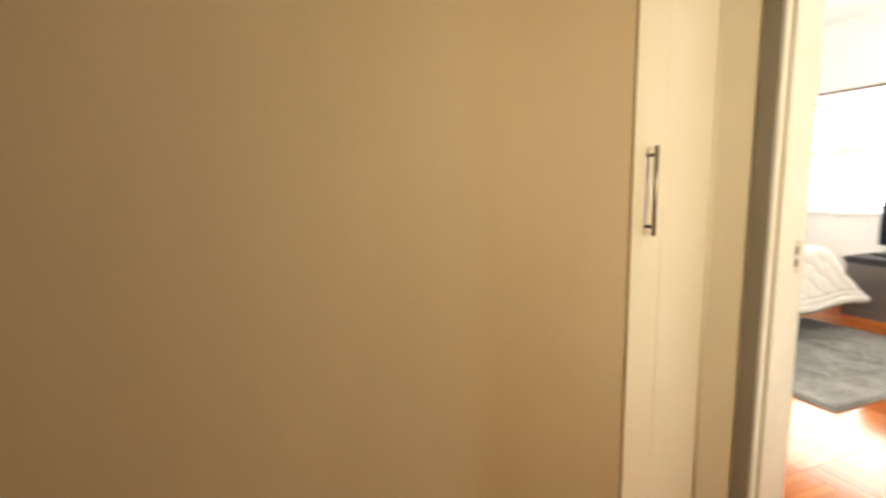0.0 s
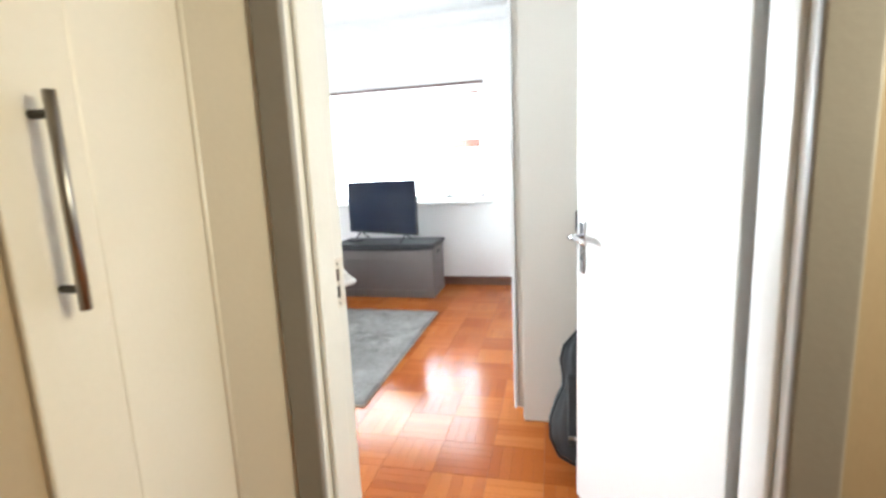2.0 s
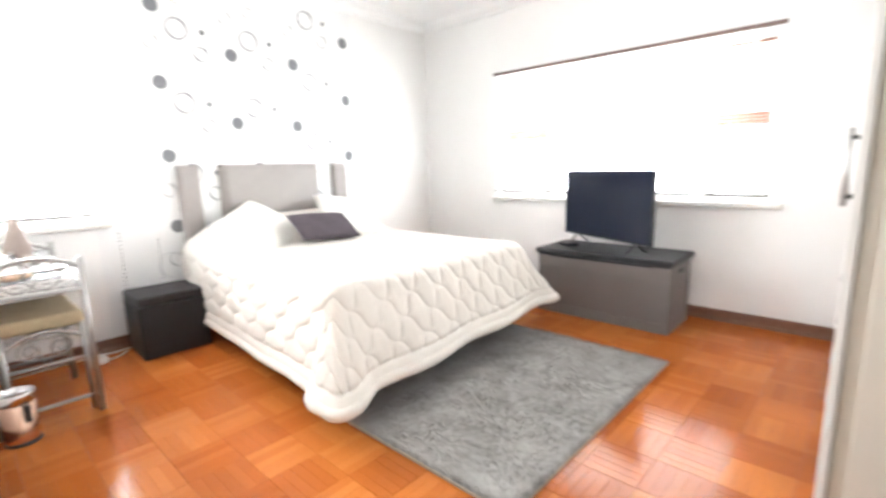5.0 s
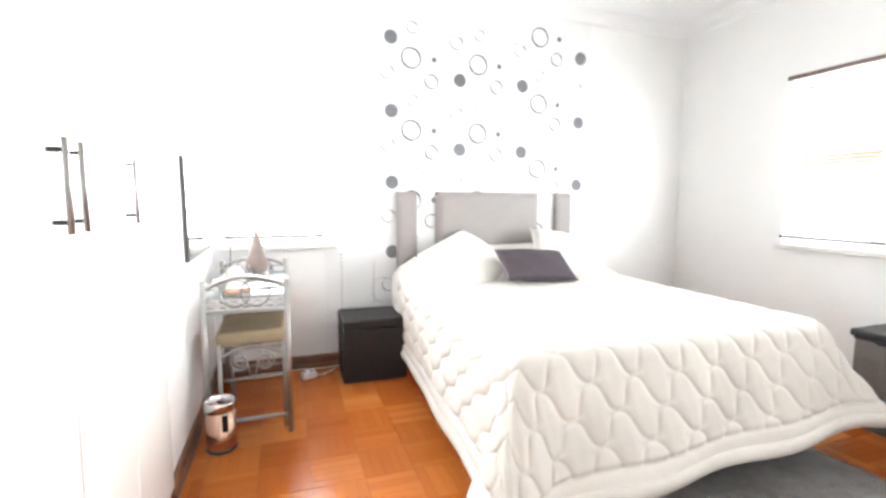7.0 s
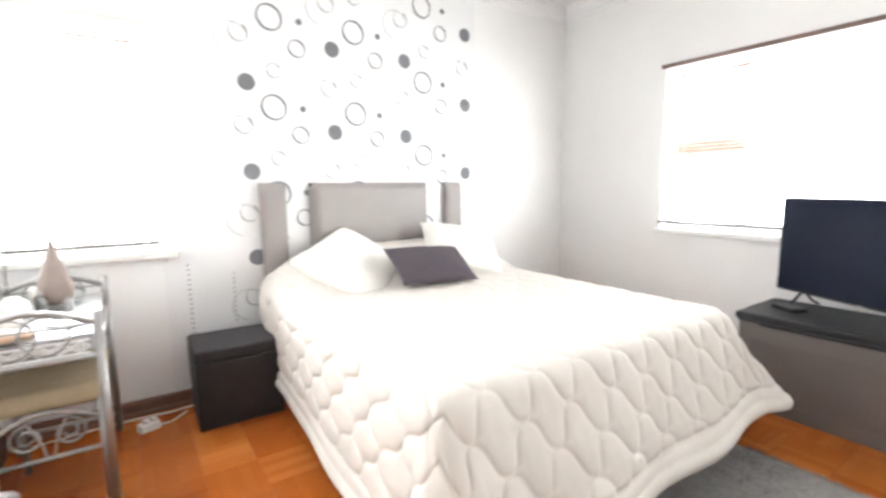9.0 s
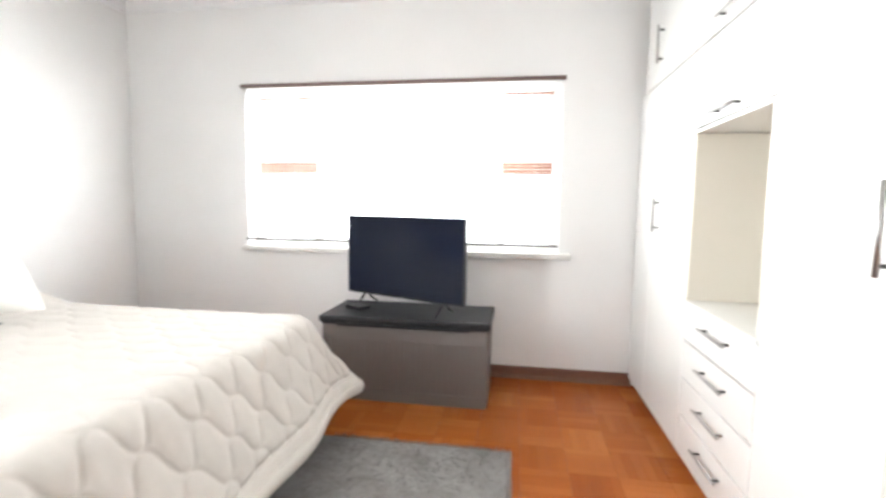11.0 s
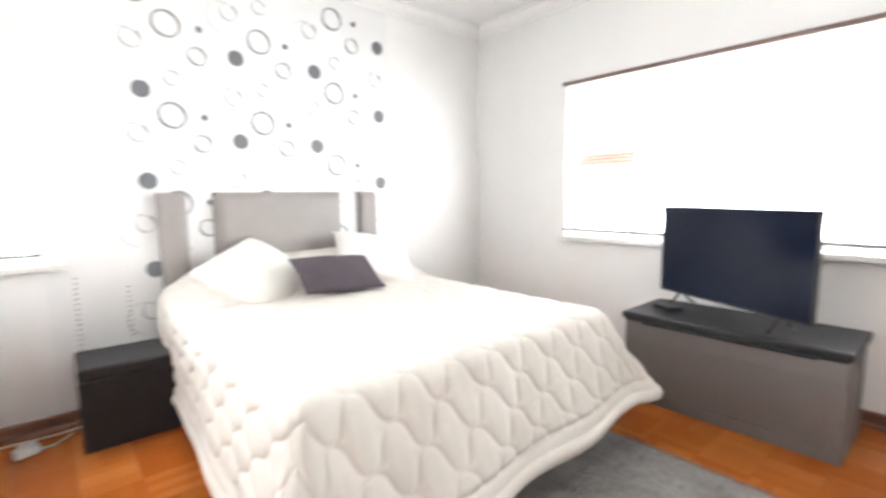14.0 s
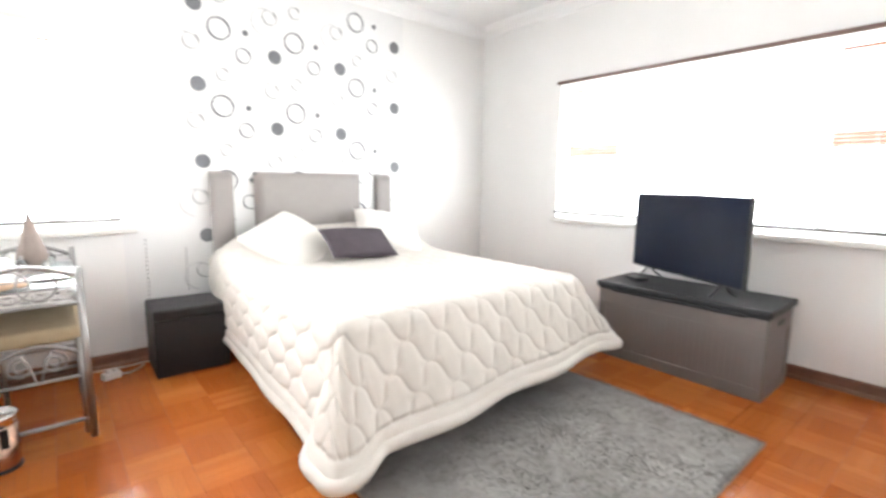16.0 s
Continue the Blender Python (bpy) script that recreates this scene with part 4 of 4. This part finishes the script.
def lattice(y):
    """A band of pierced ornament."""
    bm = bmesh.new()
    block((TX0 + 0.03, y - 0.003, 0.702), (TX1 - 0.03, y + 0.003, 0.708), 0, bm)
    block((TX0 + 0.03, y - 0.003, 0.752), (TX1 - 0.03, y + 0.003, 0.758), 0, bm)
    n = 6
    w = (TX1 - TX0 - 0.06) / n
    for i in range(n):
        cx = TX0 + 0.03 + w * (i + 0.5)
        for s in (-1, 1):
            tube([(cx - w / 2, y, 0.73), (cx, y, 0.73 + s * 0.021), (cx + w / 2, y, 0.73)], 0.0032, bm, 5)
            tube([(cx - w * 0.22, y, 0.73), (cx, y, 0.73 + s * 0.010), (cx + w * 0.22, y, 0.73)], 0.0028, bm, 5)
    return bm


part("ornament_band", lattice(TY0 + 0.006), WHITEP, dt, "white pierced ornament band")
part("ornament_band", lattice(TY1 - 0.006), WHITEP, dt, "white pierced ornament band")

st = base("stool", "silver metal stool with tan seat tucked under dressing table", "stool")
SX0, SX1, SY0, SY1 = -4.030, -3.700, -0.945, -0.38
part("seat", block((SX0 - 0.022, SY0 + 0.01, 0.480), (SX1 + 0.022, SY1, 0.560), 0.028, seg=3), TANSEAT, st, "tan fabric seat cushion", True)
for x in (SX0, SX1):
    for y in (SY0, SY1):
        part("leg", rod((x, y, 0), (x, y, 0.50), 0.012, n=10), SILVER, st, smooth=True)
for y in (SY0, SY1):
    part("arch", tube(arc(SX0, SX1, y, 0.425, 0.06), 0.010), SILVER, st, smooth=True)
    part("cross_rail", rod((SX0, y, 0.305), (SX1, y, 0.305), 0.009), SILVER, st, smooth=True)
    mid = (SX0 + SX1) / 2
    for s in (-1, 1):
        part("scroll", tube(loop(mid + s * 0.062, y, 0.395, 0.055, 90 if s < 0 else 90, 90 + s * -620, 40, 0.75), 0.0055, n=6), SILVER, st, smooth=True)
        part("scroll", tube([(mid + s * 0.01, y, 0.31), (mid + s * 0.02, y, 0.36), (mid + s * 0.055, y, 0.45)], 0.005, n=6), SILVER, st, smooth=True)
for x in (SX0, SX1):
    part("side_rail", rod((x, SY0, 0.47), (x, SY1, 0.47), 0.009), SILVER, st, smooth=True)

mr = base("mirror", "slim framed mirror hanging on the wall above dressing table", "mirror", (-4.155, -0.56, 0.95))
part("frame", block((-0.015, -0.37, 0.0), (0.006, 0.37, 0.55), 0.003), DARKM, mr, "dark grey mirror frame")
part("glass", block((0.0062, -0.35, 0.02), (0.0080, 0.35, 0.53)), MIRROR, mr, "silvered mirror glass")

cone = put("cone_ornament", lathe([(0.0, 0.0), (0.035, 0.0), (0.052, 0.02), (0.060, 0.055), (0.055, 0.09), (0.043, 0.14), (0.028, 0.20), (0.014, 0.26), (0.005, 0.318), (0.0, 0.325)], 24, at=(0, 0, 0)), CONEM, smooth=True)
cone.scale = (1.22, 1.22, 1.0)
cone.location = (-3.855, -0.330, TT)
tagged(cone, "grey-brown teardrop cone ornament on the dressing table", "ornament")
ball = put("round_ornament", lathe([(0.0, 0.0), (0.02, 0.001), (0.042, 0.02), (0.052, 0.05), (0.043, 0.08), (0.022, 0.099), (0.0, 0.103)], 24), WHITEP, smooth=True)
ball.location = (-3.965, -0.62, TT)
tagged(ball, "round white egg-shaped ornament on the dressing table", "ornament")
bowl = put("bowl", lathe([(0.0, 0.0), (0.035, 0.0), (0.065, 0.025), (0.08, 0.055), (0.076, 0.056), (0.062, 0.03), (0.03, 0.008), (0.0, 0.007)], 24), WHITEP, smooth=True)
bowl.location = (-3.98, -0.82, TT)
tagged(bowl, "white ceramic bowl standing on glass table top", "bowl")
for (x, y, r, h, mt, nm, lb) in ((-3.90, -0.46, 0.022, 0.085, GLASS, "perfume_bottle", "small clear glass perfume bottle"), (-3.80, -0.52, 0.018, 0.06, SILVER, "perfume_bottle", "small silver perfume bottle"), (-3.93, -0.30, 0.025, 0.11, WHITEP, "lotion_bottle", "white plastic lotion bottle near the wall"), (-3.78, -0.28, 0.02, 0.07, GLASS, "perfume_bottle", "small clear glass perfume bottle")):
    e = base(nm, lb + " on the dressing table", "bottle", (x, y, TT))
    part("body", lathe([(0, 0), (r * 0.9, 0), (r, 0.004), (r, h * 0.7), (r * 0.5, h * 0.8), (0, h * 0.8)], 16), mt, e, smooth=True)
    part("cap", lathe([(0, h * 0.8), (r * 0.45, h * 0.8), (r * 0.45, h), (0, h)], 12), SILVER, e, "silver cap")
for (x, y, r, mt) in ((-3.95, -0.95, 0.042, PEACH), (-3.89, -0.93, 0.028, PEACH)):
    p = put("trinket_pot", lathe([(0, 0), (r * 0.8, 0), (r, r * 0.35), (r * 0.95, r * 0.7), (r * 0.5, r), (0, r * 1.05)], 20), mt, smooth=True)
    p.location = (x, y, TT)
    tagged(p, "small peach ceramic trinket pot behind the scrollwork", "pot", "trinket pots")
tray = put("tray", lathe([(0, 0), (0.075, 0), (0.085, 0.012), (0.082, 0.013), (0.072, 0.004), (0, 0.004)], 28), SILVER, smooth=True)
tray.location = (-3.78, -0.78, TT)
tagged(tray, "round silver trinket tray on the dressing table", "tray")
stick = base("scent_diffuser", "pale scent diffuser with one tall wooden stick", "diffuser", (-4.0, -0.50, TT))
part("jar", lathe([(0, 0), (0.028, 0), (0.03, 0.005), (0.03, 0.05), (0.015, 0.065), (0.0, 0.065)], 18), PEACH, stick, smooth=True)
part("stick", rod((0, 0, 0.06), (0.004, 0.01, 0.22), 0.003, n=6), DARKM, stick)
part("stick", rod((0, 0, 0.06), (-0.06, -0.12, 0.10), 0.004, n=6), TANSEAT, stick)

bn = base("waste_bin", "small chrome waste bin with open top by the stool", "bin", (-4.018, -1.085, 0))
bn.scale = (1.18, 1.18, 1.10)
part("body", lathe([(0, 0.004), (0.0562, 0.004), (0.0577, 0.0), (0.0601, 0.01), (0.0616, 0.19), (0.0585, 0.19), (0.0569, 0.012), (0, 0.012)], 32), STEEL_COPPER_SHEEN, bn, "silver steel body with a copper reflection in its colour", True)
part("base_ring", lathe([(0.0601, 0.0), (0.0632, 0.003), (0.0632, 0.014), (0.0601, 0.016)], 32), BLACKP, bn, smooth=True)
part("rim", lathe([(0.0585, 0.19), (0.0640, 0.192), (0.0655, 0.23), (0.0624, 0.236), (0.0585, 0.232), (0.0577, 0.19)], 32), CHROME, bn, "wide chrome rim", True)
# uncut opening: its shaded inside is a black block on the body
part("grip", block((0.012, -0.0655, 0.105), (0.036, -0.054, 0.185), 0.003), BLACKP, bn, "black block for the shade in the grip opening")

# ---- extension lead ----
ex = base("extension_socket", "white extension socket block with cable on the floor", "extension socket", (-3.545, -0.240, 0), 20)
part("block", block((-0.05, -0.03, 0), (0.05, 0.03, 0.042), 0.006), WHITEP, ex)
part("plug", block((-0.03, -0.02, 0.042), (0.0, 0.015, 0.065), 0.005), WHITEP, ex)
part("plug", block((0.012, -0.018, 0.042), (0.04, 0.016, 0.06), 0.005), WHITEP, ex)
cb = put("power_cable", tube([(-4.05, -0.10, 0.005), (-3.8, -0.075, 0.005), (-3.6, -0.07, 0.005), (-3.42, -0.085, 0.005), (-3.34, -0.07, 0.005), (-3.1, -0.065, 0.005), (-2.9, -0.07, 0.005)], 0.0045, n=6), WHITEP, smooth=True)
tagged(cb, "thin white power cable lying along the skirting", "cable")
cb2 = put("power_cable", tube([(-3.50, -0.25, 0.02), (-3.44, -0.22, 0.006), (-3.38, -0.16, 0.005), (-3.35, -0.12, 0.005)], 0.004, n=6), WHITEP, smooth=True)
tagged(cb2, "thin white power cable running to the socket block", "cable")

# ---- parquet fingers ----
SQ, NF = 0.235, 5
FW = SQ / NF


def finger_points(cx, cy, along_x, drop):
    g = 0.0003
    hx, hy = (SQ / 2 - 0.0007, FW * 0.995 / 2 - g) if along_x else (FW * 0.995 / 2 - g, SQ / 2 - 0.0007)
    c = 0.0006
    lo = [(cx - hx, cy - hy, -0.010), (cx + hx, cy - hy, -0.010), (cx + hx, cy + hy, -0.010), (cx - hx, cy + hy, -0.010)]
    md = [(x, y, -0.0006 + drop) for x, y, _ in lo]
    tp = [(cx - hx + c, cy - hy + c, drop), (cx + hx - c, cy - hy + c, drop), (cx + hx - c, cy + hy - c, drop), (cx - hx + c, cy + hy - c, drop)]
    return lo + md + tp


FACES = [(8, 9, 10, 11)] + [(a, (a + 1) % 4, 4 + (a + 1) % 4, 4 + a) for a in range(4)] + [(4 + a, 4 + (a + 1) % 4, 8 + (a + 1) % 4, 8 + a) for a in range(4)]
shared = {}
for along in (True, False):
    me = bpy.data.meshes.new("parquet_finger")
    me.from_pydata(finger_points(0, 0, along, 0), [], FACES)
    me.materials.append(PARQUET)
    shared[along] = me
rng = random.Random(11)
vs, fs = [], []
made = 0
ix = 0
x = -4.30 + SQ / 2
while x < -0.03 + SQ / 2:
    iy = 0
    y = -4.64 + SQ / 2
    while y < -0.03 + SQ / 2:
        along = (ix + iy) % 2 == 0
        for k in range(NF):
            o = (k - (NF - 1) / 2) * FW * 0.995
            px, py = (x, y + o) if along else (x + o, y)
            near = (-1.1 < x < -0.3 and -4.05 < y < -3.2) or (-3.6 < x < -2.9 and -1.9 < y < -0.7)
            drop = -0.0005 * rng.random()
            if near and made < 300:
                ob = new("parquet_finger", shared[along])
                ob.parent = floor
                ob.location = (px, py, drop)
                made += 1
            else:
                n0 = len(vs)
                vs += finger_points(px, py, along, drop)
                fs += [tuple(n0 + q for q in f) for f in FACES]
        iy += 1
        y += SQ
    ix += 1
    x += SQ
me = bpy.data.meshes.new("parquet_field")
me.from_pydata(vs, [], fs)
me.materials.append(PARQUET)
pf = new("parquet_field", me)
pf.parent = floor
tagged(pf, kind="stuff")
# passage floor of the same blocks
vs, fs = [], []
for ix in range(14):
    for iy in range(8):
        for k in range(NF):
            o = (k - (NF - 1) / 2) * FW * 0.995
            x, y = -4.30 - SQ * (ix + 0.5), -5.58 + SQ * (iy + 0.5)
            along = (ix + iy) % 2 == 0
            n0 = len(vs)
            vs += finger_points(*((x, y + o) if along else (x + o, y)), along, -0.0006 * rng.random())
            fs += [tuple(n0 + q for q in f) for f in FACES]
me = bpy.data.meshes.new("passage_parquet")
me.from_pydata(vs, [], fs)
me.materials.append(PARQUET)
pf = new("passage_parquet", me)
pf.parent = floor
tagged(pf, kind="stuff")
